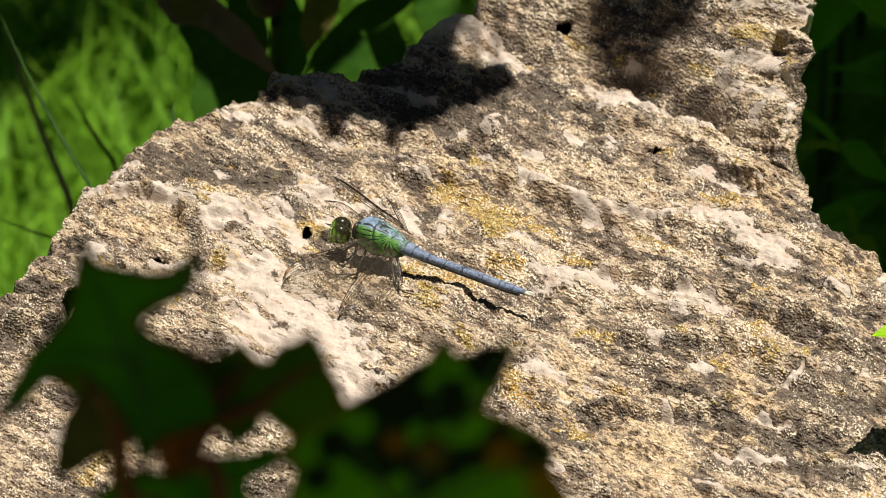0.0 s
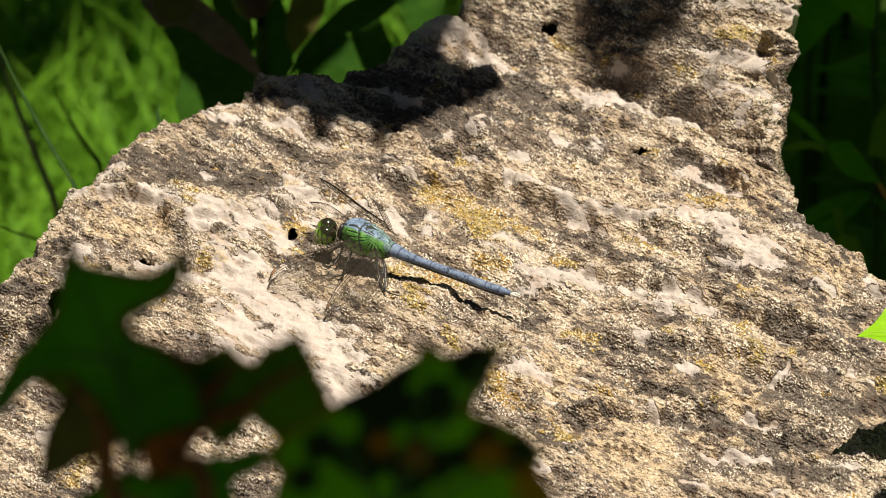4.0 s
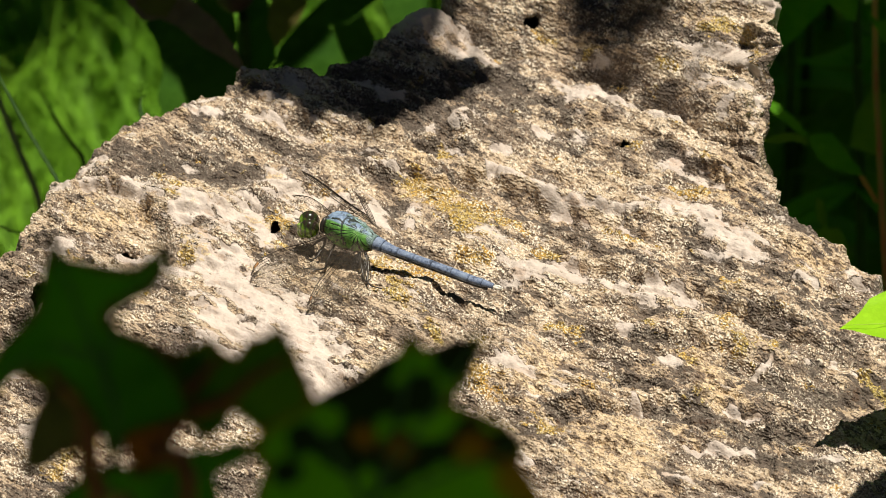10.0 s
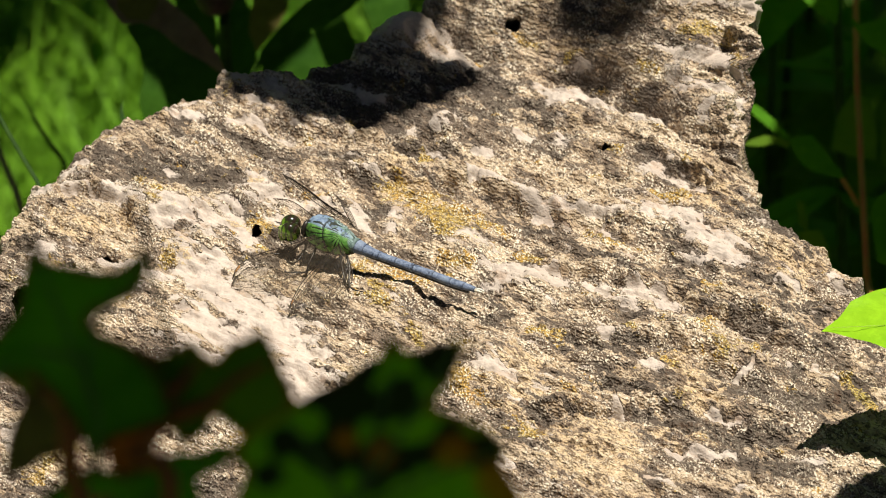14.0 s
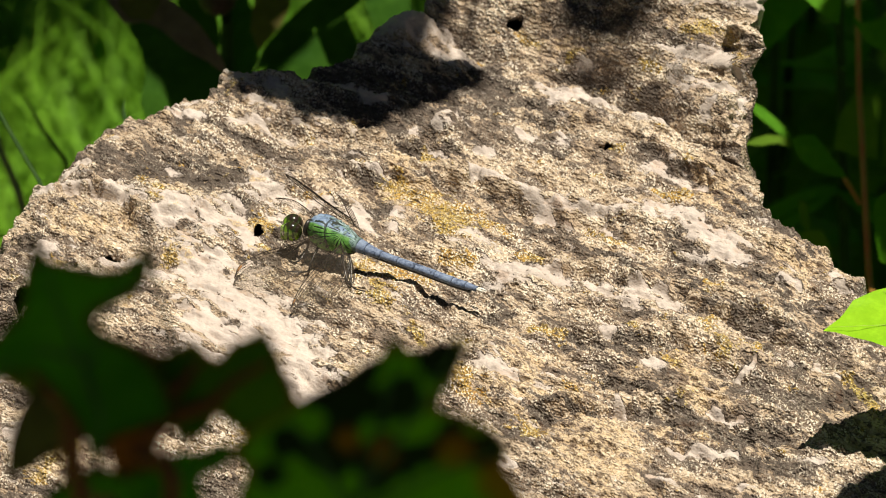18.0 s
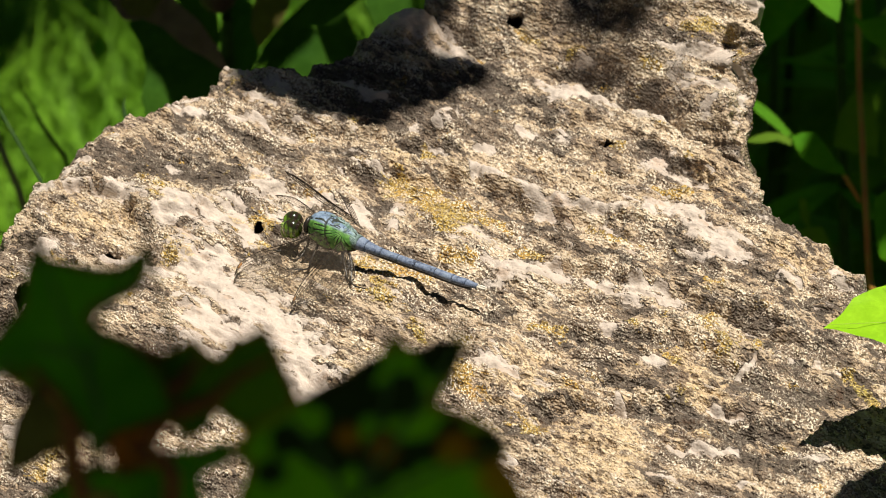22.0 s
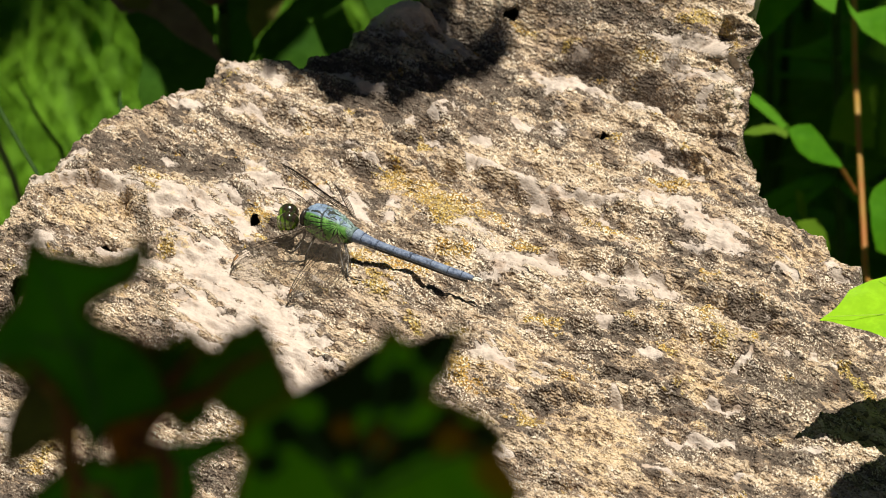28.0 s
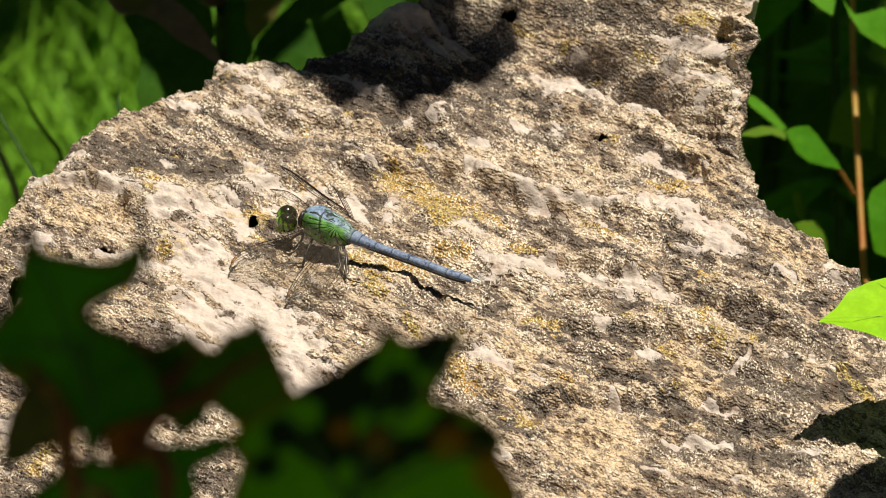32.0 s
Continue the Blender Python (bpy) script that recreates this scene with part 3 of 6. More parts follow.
def sheet_mesh(name, verts, nx, ny, masks=None):
    me = bpy.data.meshes.new(name)
    i = np.arange(nx * ny).reshape(ny, nx)
    quads = np.stack([i[:-1, :-1], i[:-1, 1:], i[1:, 1:], i[1:, :-1]], -1).reshape(-1, 4)
    me.vertices.add(len(verts))
    me.vertices.foreach_set("co", verts.astype(np.float32).ravel())
    me.loops.add(quads.size)
    me.loops.foreach_set("vertex_index", quads.ravel().astype(np.int32))
    me.polygons.add(len(quads))
    me.polygons.foreach_set("loop_start", np.arange(0, quads.size, 4, dtype=np.int32))
    me.polygons.foreach_set("use_smooth", np.ones(len(quads), bool))
    me.update(calc_edges=True)
    if masks is not None:
        at = me.attributes.new("weather_shade", "FLOAT_COLOR", "POINT")
        at.data.foreach_set("color", masks.astype(np.float32).ravel())
    return me


def build_rock():
    xs, ys = spread(-98, 104, 0.25, 330, 46), spread(-90, 96, 0.31, 330, 46)
    x, y = np.meshgrid(xs, ys)
    z, s, b, rise = rock_height(x, y)
    up = y + 1.43 * rise
    a, c = slanted(x, up)
    bed = fbm(a / 13, c / 3.6, 5, 72, 0.62)
    broad = fbm(a / 40, c / 20, 2, 63)
    # the film mask also takes the shade painted by the DARK strokes
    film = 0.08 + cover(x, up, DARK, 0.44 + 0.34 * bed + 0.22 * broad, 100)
    film = np.maximum(film, 0.17 + cover(x, up, DARK_SHOULDER + DARK_RIM_FILM_SHADOW, np.full(x.shape, 0.0), 100))
    lichen = cover(x, up, LICHEN, 0.20 + 0.34 * fbm(a / 9, c / 5, 5, 84, 0.62), 120)
    pale = cover(x, up, PALE_RUBBED, 0.22 + 0.42 * fbm(a / 11, c / 2.4, 5, 91, 0.6), 140) - 0.07
    pale = cover(x, up, PALE_SMOOTH, pale, 140)
    tan = cover(x, up, TAN, 0.24 + 0.4 * fbm(a / 20, c / 9, 4, 77), 160)
    # relief shading put into the colour: rubbed crests cleaner, hollows keep more film
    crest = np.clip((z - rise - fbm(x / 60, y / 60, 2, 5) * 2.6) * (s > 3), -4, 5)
    # exp term paints the dark crease at the block's foot
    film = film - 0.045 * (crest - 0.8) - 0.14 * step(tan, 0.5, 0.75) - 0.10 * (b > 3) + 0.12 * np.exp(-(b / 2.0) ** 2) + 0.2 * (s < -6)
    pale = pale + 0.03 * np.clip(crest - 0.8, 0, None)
    tan = tan + 0.12 * step(b, 2, 8)
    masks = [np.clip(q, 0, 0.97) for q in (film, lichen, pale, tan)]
    # fine relief, worn smooth where the stone is rubbed clean
    rough = (1 - 0.75 * step(pale, 0.42, 0.6)) * (s > -12) * (1 - 0.5 * step(b, 0, 5))
    z = z + rough * (0.55 * fbm(a / 3.4, c / 1.7, 3, 23, 0.6) + 0.20 * fbm(x / 1.1, y / 1.6, 2, 29) - 0.35 * step(film, 0.45, 0.7) + 0.3 * step(lichen, 0.45, 0.6))
    # shade in the sockets, painted into the dark mask
    for cx, cy, rx, ry, lean, h in SOCKETS:
        g = step(blob(x, up, cx, cy, rx, ry, lean), 0.25, 0.45)
        masks = [np.clip(masks[0] + 0.6 * g, 0, 0.97)] + [q * (1 - g) for q in masks[1:]]
    wx, wy = x + fbm(x / 1.6, up / 2.2, 3, 171) * 0.5, up + fbm(x / 1.6, up / 2.2, 3, 175) * 0.7
    # slit under the block's ledge: its shade painted as a black streak
    masks[0] = np.maximum(masks[0], step(blob(wx, wy, 41.6, 60.0, 5.6, 0.9, -13), 0.3, 0.6))
    # burrow mouths: shade painted black besides the digging
    for cx, cy, rx, ry, lean in BURROWS:
        g = step(blob(wx, wy, cx, cy, rx, ry, lean), 0.34, 0.46)
        masks = [np.maximum(masks[0], g)] + [q * (1 - g) for q in masks[1:]]
        z = z - g * 9.0
        y = y + g * 13.0
    # broken end of the block
    end = step(x, 52, 66) * step(y, 12, 24)
    seen = y + 1.43 * z
    x = x - end * 0.97 * np.clip(-s, 0, 12)
    x = x + end * (1.5 * np.interp(seen, END_HEIGHT, END_REACH) + fbm(seen / 3.2, y / 30, 3, 95) * 1.3)
    v = np.stack([x, y, z], -1).reshape(-1, 3) / 1000
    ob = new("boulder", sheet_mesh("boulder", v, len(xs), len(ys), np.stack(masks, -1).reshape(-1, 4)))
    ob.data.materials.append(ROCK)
    return tagged(ob, "large weathered cream limestone boulder with grey film and yellow lichen", "rock")


build_rock()


def height_at(x, y):
    """Height of the rock under one point, millimetres."""
    return float(rock_height(np.array([[float(x)]]), np.array([[float(y)]]))[0][0, 0])


# ---------------------------------------------------------------- ground
GROUND = -0.36


def build_ground():
    xs = spread(-1.2, 1.2, 0.03, 900, 24)
    x, y = np.meshgrid(xs, xs)
    z = GROUND + 0.012 * fbm(x / 0.25, y / 0.25, 3, 80) * (np.hypot(x, y) < 3)
    v = np.stack([x, y, z], -1).reshape(-1, 3)
    ob = new("ground", sheet_mesh("ground", v, len(xs), len(xs)))
    m, nt, b = material("lawn_soil", 0.95, 0.2)
    n1 = grain(nt, coords(nt), 3.0, 6, 0.6)
    n2 = grain(nt, coords(nt), 90.0, 4, 0.7)
    col = mix(nt, ramp(nt, n2, 0.3, 0.7), (0.04, 0.09, 0.012), (0.08, 0.16, 0.02))
    col = mix(nt, ramp(nt, n1, 0.55, 0.75, 0, 0.6), col, (0.06, 0.045, 0.025))
    nt.links.new(col, b.inputs["Base Color"])
    bumped(nt, b, n2, 0.8, 0.01)
    ob.data.materials.append(m)
    return tagged(ob, "lawn ground of short green grass over soil", "ground", kind="structure")


build_ground()


# ---------------------------------------------------------------- mesh helpers
MM = 0.001


def thing(name, at, label, category, group="", kind=""):
    """An Empty that carries the parts of a thing; at in millimetres."""
    ob = new(name)
    ob.empty_display_size = 0.005
    ob.location = Vector(at) * MM
    return tagged(ob, label, category, group, kind)


def part(name, bm, mat, parent=None, label="", smooth=True):
    """Link a bmesh (millimetres, in its parent's space) as one mesh object."""
    for v in bm.verts:
        v.co *= MM
    for f in bm.faces:
        f.smooth = smooth
    me = bpy.data.meshes.new(name)
    bm.to_mesh(me)
    bm.free()
    me.materials.append(mat)
    ob = new(name, me)
    ob.parent = parent
    if label:
        ob["label"] = label
    return ob


def sweep(bm, pts, radii, seg=8, flat=1.0):
    """A tube along points, with a radius at each; flat squashes it in height."""
    pts = [Vector(p) for p in pts]
    rings = []
    for i, p in enumerate(pts):
        d = (pts[min(i + 1, len(pts) - 1)] - pts[max(i - 1, 0)]).normalized()
        side = d.cross(Vector((0, 0, 1)))
        if side.length < 1e-3:
            side = Vector((1, 0, 0))
        side.normalize()
        up = side.cross(d).normalized()
        r = radii[i] if isinstance(radii, (list, tuple)) else radii
        rings.append([bm.verts.new(p + side * r * math.cos(a) + up * r * flat * math.sin(a))
                      for a in (2 * math.pi * k / seg for k in range(seg))])
    for a, b in zip(rings, rings[1:]):
        for k in range(seg):
            bm.faces.new((a[k], a[(k + 1) % seg], b[(k + 1) % seg], b[k]))
    bm.faces.new(rings[0])
    bm.faces.new(rings[-1][::-1])
    return bm


def curve_points(pts, n):
    """Catmull-Rom points through a short list."""
    pts = [Vector(p) for p in pts]
    ext = [2 * pts[0] - pts[1], *pts, 2 * pts[-1] - pts[-2]]
    out = []
    for i in range(n):
        u = i / (n - 1) * (len(pts) - 1)
        k = min(int(u), len(pts) - 2)
        t = u - k
        a, b, c, d = ext[k:k + 4]
        out.append(0.5 * (2 * b + (c - a) * t + (2 * a - 5 * b + 4 * c - d) * t * t + (3 * b - a - 3 * c + d) * t ** 3))
    return out


def ball(bm, c, rx, ry, rz, turn=None, seg=20, rings=14):
    made = bmesh.ops.create_uvsphere(bm, u_segments=seg, v_segments=rings, radius=1.0)["verts"]
    m = Matrix.Translation(c) @ (turn or Matrix()) @ Matrix.Diagonal((rx, ry, rz, 1))
    for v in made:
        v.co = m @ v.co
    return made


# ---------------------------------------------------------------- dragonfly
def body_material():
    """Thorax: green sides with dark hairlines that fan out from the wing roots, powder-blue shoulders, brown belly."""
    m, nt, b = material("thorax_shell", 0.5, 0.35)
    at = node(nt, "Attribute", attribute_name="place")
    sep = node(nt, "SeparateColor", {"Color": at.outputs["Color"]})
    along_, high = sep.outputs[0], sep.outputs[1]
    n1 = grain(nt, coords(nt), 900, 4, 0.6)
    n2 = grain(nt, coords(nt), 350, 3, 0.6)
    wob = mathn(nt, "MULTIPLY", mathn(nt, "SUBTRACT", n2, 0.5), 0.3)
    up = mathn(nt, "ADD", high, wob)
    green = mix(nt, ramp(nt, n1, 0.3, 0.7), (0.05, 0.17, 0.022), (0.16, 0.36, 0.075))
    green = mix(nt, ramp(nt, n2, 0.55, 0.75, 0, 0.7), green, (0.26, 0.44, 0.16))
    blue = mix(nt, ramp(nt, n1, 0.3, 0.7), (0.10, 0.15, 0.24), (0.22, 0.30, 0.40))
    rear = mix(nt, ramp(nt, n1, 0.35, 0.65), (0.12, 0.22, 0.17), (0.30, 0.38, 0.40))
    far = ramp(nt, sep.outputs[2], 0.52, 0.42)
    ridge = mathn(nt, "MAXIMUM", mathn(nt, "ADD", high, mathn(nt, "MULTIPLY", wob, 0.3)), mathn(nt, "MULTIPLY", far, 1.3))
    col = mix(nt, ramp(nt, mathn(nt, "SUBTRACT", ridge, mathn(nt, "MULTIPLY", along_, 0.13)), 0.84, 0.90), green, blue)
    back = mathn(nt, "ADD", along_, mathn(nt, "ADD", mathn(nt, "MULTIPLY", far, 0.5), wob))
    rear = mix(nt, ramp(nt, n2, 0.52, 0.44), rear, (0.05, 0.07, 0.06))
    col = mix(nt, ramp(nt, back, 0.92, 1.0), col, rear)
    fan = node(nt, "Math", {0: mathn(nt, "SUBTRACT", high, 0.98), 1: mathn(nt, "SUBTRACT", along_, 0.78)}, operation="ARCTAN2").outputs[0]
    fan = mathn(nt, "ADD", mathn(nt, "MULTIPLY", fan, 4.4), mathn(nt, "MULTIPLY", n2, 1.1))
    hair = ramp(nt, mathn(nt, "PINGPONG", fan, 0.5), 0.20, 0.10, 0, 1.0)
    hair = mathn(nt, "MULTIPLY", hair, ramp(nt, grain(nt, coords(nt), 700, 3), 0.40, 0.52))
    col = mix(nt, hair, col, (0.012, 0.018, 0.010))
    seam = ramp(nt, mathn(nt, "ABSOLUTE", mathn(nt, "SUBTRACT", mathn(nt, "ADD", along_, mathn(nt, "MULTIPLY", up, 0.25)), 0.66)), 0.030, 0.012, 0, 0.85)
    col = mix(nt, seam, col, (0.012, 0.014, 0.010))
    low = mix(nt, ramp(nt, n1, 0.5, 0.7), (0.018, 0.014, 0.010), (0.20, 0.13, 0.055))
    col = mix(nt, ramp(nt, up, 0.26, 0.14), col, low)
    col = mix(nt, ramp(nt, mathn(nt, "ADD", along_, wob), 0.09, 0.03), col, low)
    nt.links.new(col, b.inputs["Base Color"])
    bumped(nt, b, mathn(nt, "SUBTRACT", n1, hair), 0.5, 0.0003)
    return m


def abdomen_material():
    """Powder-blue bloom, rubbed darker in flecks."""
    m, nt, b = material("powder_blue_shell", 0.6, 0.35)
    n1 = grain(nt, coords(nt), 1500, 4, 0.65)
    n2 = grain(nt, coords(nt), 260, 4, 0.6)
    col = mix(nt, ramp(nt, n1, 0.3, 0.7), (0.085, 0.115, 0.185), (0.19, 0.235, 0.325))
    col = mix(nt, ramp(nt, n2, 0.55, 0.72, 0, 0.5), col, (0.24, 0.30, 0.38))
    col = mix(nt, ramp(nt, mathn(nt, "MULTIPLY", n2, n1), 0.20, 0.14, 0, 0.7), col, (0.035, 0.045, 0.07))
    nt.links.new(col, b.inputs["Base Color"])
    bumped(nt, b, mathn(nt, "ADD", n1, n2), 0.6, 0.0003)
    return m


def eye_material():
    m, nt, b = material("compound_eye", 0.12, 0.7)
    tc = node(nt, "TexCoord")
    sep = node(nt, "SeparateXYZ", {"Vector": tc.outputs["Generated"]})
    n1 = grain(nt, coords(nt), 700, 3)
    side = mathn(nt, "ADD", sep.outputs[2], mathn(nt, "MULTIPLY", n1, 0.2))
    col = mix(nt, ramp(nt, mathn(nt, "ADD", side, mathn(nt, "MULTIPLY", sep.outputs[0], 0.5)), 0.92, 1.18), (0.16, 0.30, 0.02), (0.022, 0.014, 0.009))
    bars = node(nt, "TexWave", {"Vector": coords(nt, (1, 1, 1), (0, 0, 0.35)), "Scale": 300.0, "Distortion": 1.2}).outputs["Fac"]
    col = mix(nt, ramp(nt, bars, 0.5, 0.25, 0, 0.8), col, (0.02, 0.03, 0.006))
    nt.links.new(col, b.inputs["Base Color"])
    b.inputs["Coat Weight"].default_value = 0.5
    return m


def wing_material():
    """Clear membrane with a fine net of cells."""
    m, nt, b = material("wing_membrane", 0.35, 0.4)
    vec = coords(nt)
    net = node(nt, "TexVoronoi", {"Vector": vec, "Scale": 2100.0, "Randomness": 0.8}, feature="DISTANCE_TO_EDGE").outputs["Distance"]
    line = ramp(nt, net, 0.10, 0.05)
    nt.links.new(mix(nt, line, (0.55, 0.47, 0.34), (0.06, 0.04, 0.025)), b.inputs["Base Color"])
    clear = node(nt, "BsdfTransparent", {"Color": (0.975, 0.96, 0.925, 1)})
    n1 = grain(nt, vec, 500, 3)
    film = ramp(nt, n1, 0.3, 0.7, 0.01, 0.035)
    sh = node(nt, "MixShader", {0: mathn(nt, "MAXIMUM", film, mathn(nt, "MULTIPLY", line, 0.34)), 1: clear.outputs[0], 2: b.outputs[0]})
    nt.links.new(sh.outputs[0], nt.nodes["Material Output"].inputs["Surface"])
    return m


THORAX = body_material()
EYE_SHELL = eye_material()
MEMBRANE = wing_material()
BLUE = abdomen_material()
BLUE_GREEN = plain_material("blue_green_shell", (0.07, 0.11, 0.10), (0.20, 0.28, 0.26), 700, 0.55, 0.4, 0.0003)
CHITIN = plain_material("dark_chitin", (0.012, 0.010, 0.008), (0.03, 0.024, 0.018), 900, 0.35, 0.5, 0.0001)
FACE = plain_material("green_face", (0.16, 0.26, 0.04), (0.26, 0.36, 0.08), 900, 0.4, 0.4, 0.0001)
VEIN = plain_material("wing_vein", (0.02, 0.014, 0.009), (0.045, 0.03, 0.018), 900, 0.5, 0.3, 0.00005)
HAIR = plain_material("tawny_hair", (0.20, 0.13, 0.06), (0.36, 0.26, 0.13), 900, 0.5, 0.3, 0.00005)
STIGMA = plain_material("wing_cell_brown", (0.20, 0.09, 0.03), (0.28, 0.14, 0.05), 900, 0.5, 0.3, 0.00005)
CERCI = plain_material("pale_cerci", (0.62, 0.58, 0.48), (0.75, 0.71, 0.62), 900, 0.5, 0.3, 0.0001)

FLY = Vector((-11.5, -5.6, 6.2))
fly = thing("dragonfly", FLY, "green and powder-blue pondhawk dragonfly resting on the limestone boulder", "dragonfly")


def loc(x, y, z):
    return Vector((x, y, z)) - FLY


def frame_of(d):
    """A turn whose x axis is d and whose z axis is as upright as can be."""
    d = d.normalized()
    s = Vector((0, 0, 1)).cross(d).normalized()
    return Matrix((d, s, d.cross(s))).transposed().to_4x4()


def build_thorax():
    front, back = loc(-16.5, -2.6, 6.5), loc(-7.4, -8.8, 6.1)
    d = (back - front).normalized()
    side = d.cross(Vector((0, 0, 1))).normalized()
    up = side.cross(d).normalized()
    us = (0.0, 0.05, 0.14, 0.3, 0.5, 0.7, 0.86, 1.0)
    wide, top, low = (0.9, 1.8, 2.5, 3.0, 3.05, 2.7, 2.2, 1.4), (1.5, 2.6, 3.4, 3.75, 3.4, 2.9, 2.3, 1.6), (1.2, 2.0, 2.6, 3.1, 3.2, 2.9, 2.3, 1.5)
    n, seg = 44, 48
    bm = bmesh.new()
    place = bm.loops.layers.float_color.new("place")
    rings, spots = [], {}
    for i in range(n + 1):
        u = i / n
        w, t, l = (float(np.interp(u, us, q)) for q in (wide, top, low))
        c = front + d * u * (back - front).length
        ring = []
        for k in range(seg):
            a = 2 * math.pi * k / seg
            ca, sa = math.cos(a), math.sin(a)
            h = (t if sa > 0 else l) * math.copysign(abs(sa) ** 0.85, sa)
            # plates of the side: slightly flattened, with a groove where they meet
            flat = 1.0 - 0.06 * math.exp(-((u + 0.12 * sa - 0.52) / 0.03) ** 2) - 0.05 * math.exp(-((u + 0.12 * sa - 0.22) / 0.025) ** 2)
            v = bm.verts.new(c + side * w * flat * math.copysign(abs(ca) ** 0.8, ca) + up * h * flat)
            spots[v] = (u, (h + l) / (t + l), 0.5 + 0.5 * ca, 1.0)
            ring.append(v)
        rings.append(ring)
    for a, c in zip(rings, rings[1:]):
        for k in range(seg):
            bm.faces.new((a[k], c[k], c[(k + 1) % seg], a[(k + 1) % seg]))
    bm.faces.new(rings[0])
    bm.faces.new(rings[-1][::-1])
    for f in bm.faces:
        for lp in f.loops:
            lp[place] = spots[lp.vert]
    part("thorax", bm, THORAX, fly, "green thorax with powder-blue shoulders and dark hairlines")
    turn = frame_of(back - front)
    bm = bmesh.new()
    ball(bm, front + Vector((-0.3, 0, -0.2)), 0.8, 1.7, 1.9, turn, 16, 10)
    part("neck_collar", bm, CHITIN, fly, "dark collar behind the head")
    bm = bmesh.new()
    for k, (u, s, h, r) in enumerate(((0.42, -0.9, 3.7, 0.5), (0.52, -1.3, 3.3, 0.55), (0.62, -1.2, 3.1, 0.45), (0.72, -1.3, 2.7, 0.6), (0.82, -1.0, 2.4, 0.45), (0.9, -0.8, 2.1, 0.4), (0.6, 0.6, 3.4, 0.5), (0.78, 0.5, 2.8, 0.5))):
        c = front + d * u * (back - front).length - side * s * -1.0 + up * h
        ball(bm, c - up * 0.25, r * 1.3, r * 0.6, r * 0.4, turn @ Matrix.Rotation(0.7 * k, 4, "Z"), 12, 8)
    part("wing_joint", bm, BLUE_GREEN, fly, "blue-grey wing joints on the back")
    rnd = random.Random(12)
    bm = bmesh.new()
    for _ in range(230):
        u, a = rnd.uniform(0.02, 0.95), rnd.uniform(-2.9, 0.2)
        w, t, l = (float(np.interp(u, us, q)) for q in (wide, top, low))
        out = side * math.cos(a) * w + up * math.sin(a) * l
        p = front + d * u * (back - front).length + out * 0.96
        q = p + out.normalized() * rnd.uniform(0.25, 0.7) + Vector((rnd.uniform(-.3, .3), rnd.uniform(-.3, .3), rnd.uniform(-.3, .1)))
        sweep(bm, [p, q], [0.025, 0.008], 3)
    part("body_hair", bm, HAIR, fly, "short tawny hairs under the thorax")


SPINE = [-8.4, -7.9, 6.5], [-4.3, -10.6, 6.1], [0.7, -13.6, 5.9], [6.2, -16.8, 5.7], [11.6, -20.1, 5.5], [16.0, -22.4, 5.4]


def build_abdomen():
    line = curve_points([loc(*p) for p in SPINE], 81)
    shape = ((0, 1.7), (0.06, 1.62), (0.13, 1.36), (0.22, 1.02), (0.3, 0.86), (0.5, 0.87), (0.75, 0.91), (0.9, 0.86), (1.0, 0.55))
    radius = lambda u: float(np.interp(u, [s[0] for s in shape], [s[1] for s in shape]))
    cuts = [0, 0.07, 0.15, 0.27, 0.40, 0.53, 0.66, 0.79, 0.90, 1.0]
    for k, (a, b) in enumerate(zip(cuts, cuts[1:])):
        idx = range(round(a * 80), round(b * 80) + 1)
        pts, rad = [], []
        for i in idx:
            u = (i - idx[0]) / max(1, len(idx) - 1)
            pts.append(line[i])
            rad.append(radius(i / 80) * (1 - 0.07 * (1 - min(1, u * 5)) + 0.035 * max(0, u * 6 - 5) - 0.03 * math.sin(u * math.pi)))
        bm = sweep(bmesh.new(), pts, rad, 16, 0.9)
        seg = part("abdomen_segment", bm, BLUE_GREEN if k == 0 else BLUE, fly)
        if 1 < k < 9:
            part("joint_ring", sweep(bmesh.new(), [pts[0], pts[0].lerp(pts[1], 0.10)], radius(a) * 0.93, 16, 0.92), CHITIN, seg, "dark ring between segments")
    for i in (1, -1):
        side = Vector((0.35, 0.6, 0)) * 0.55 * i
        bm = sweep(bmesh.new(), [line[-1] + side * 0.6, line[-1] + Vector((0.9, -0.45, 0)) + side * 0.9, line[-1] + Vector((1.7, -0.85, 0)) + side * 0.6],
                   [0.28, 0.26, 0.08], 8)
        part("cercus", bm, CERCI, fly, "pale cercus at the tail tip")
    bm = bmesh.new()
    sweep(bm, [p + Vector((-0.15, -0.25, -0.75)) for p in line[4:80:4]], 0.42, 6)
    part("belly_strip", bm, CHITIN, fly, "dark strip along the belly")


HEAD_AT = loc(-20.0, -1.9, 5.4)
head = new("head")
head.empty_display_size = 0.002
head.parent = fly
head.location = HEAD_AT * MM


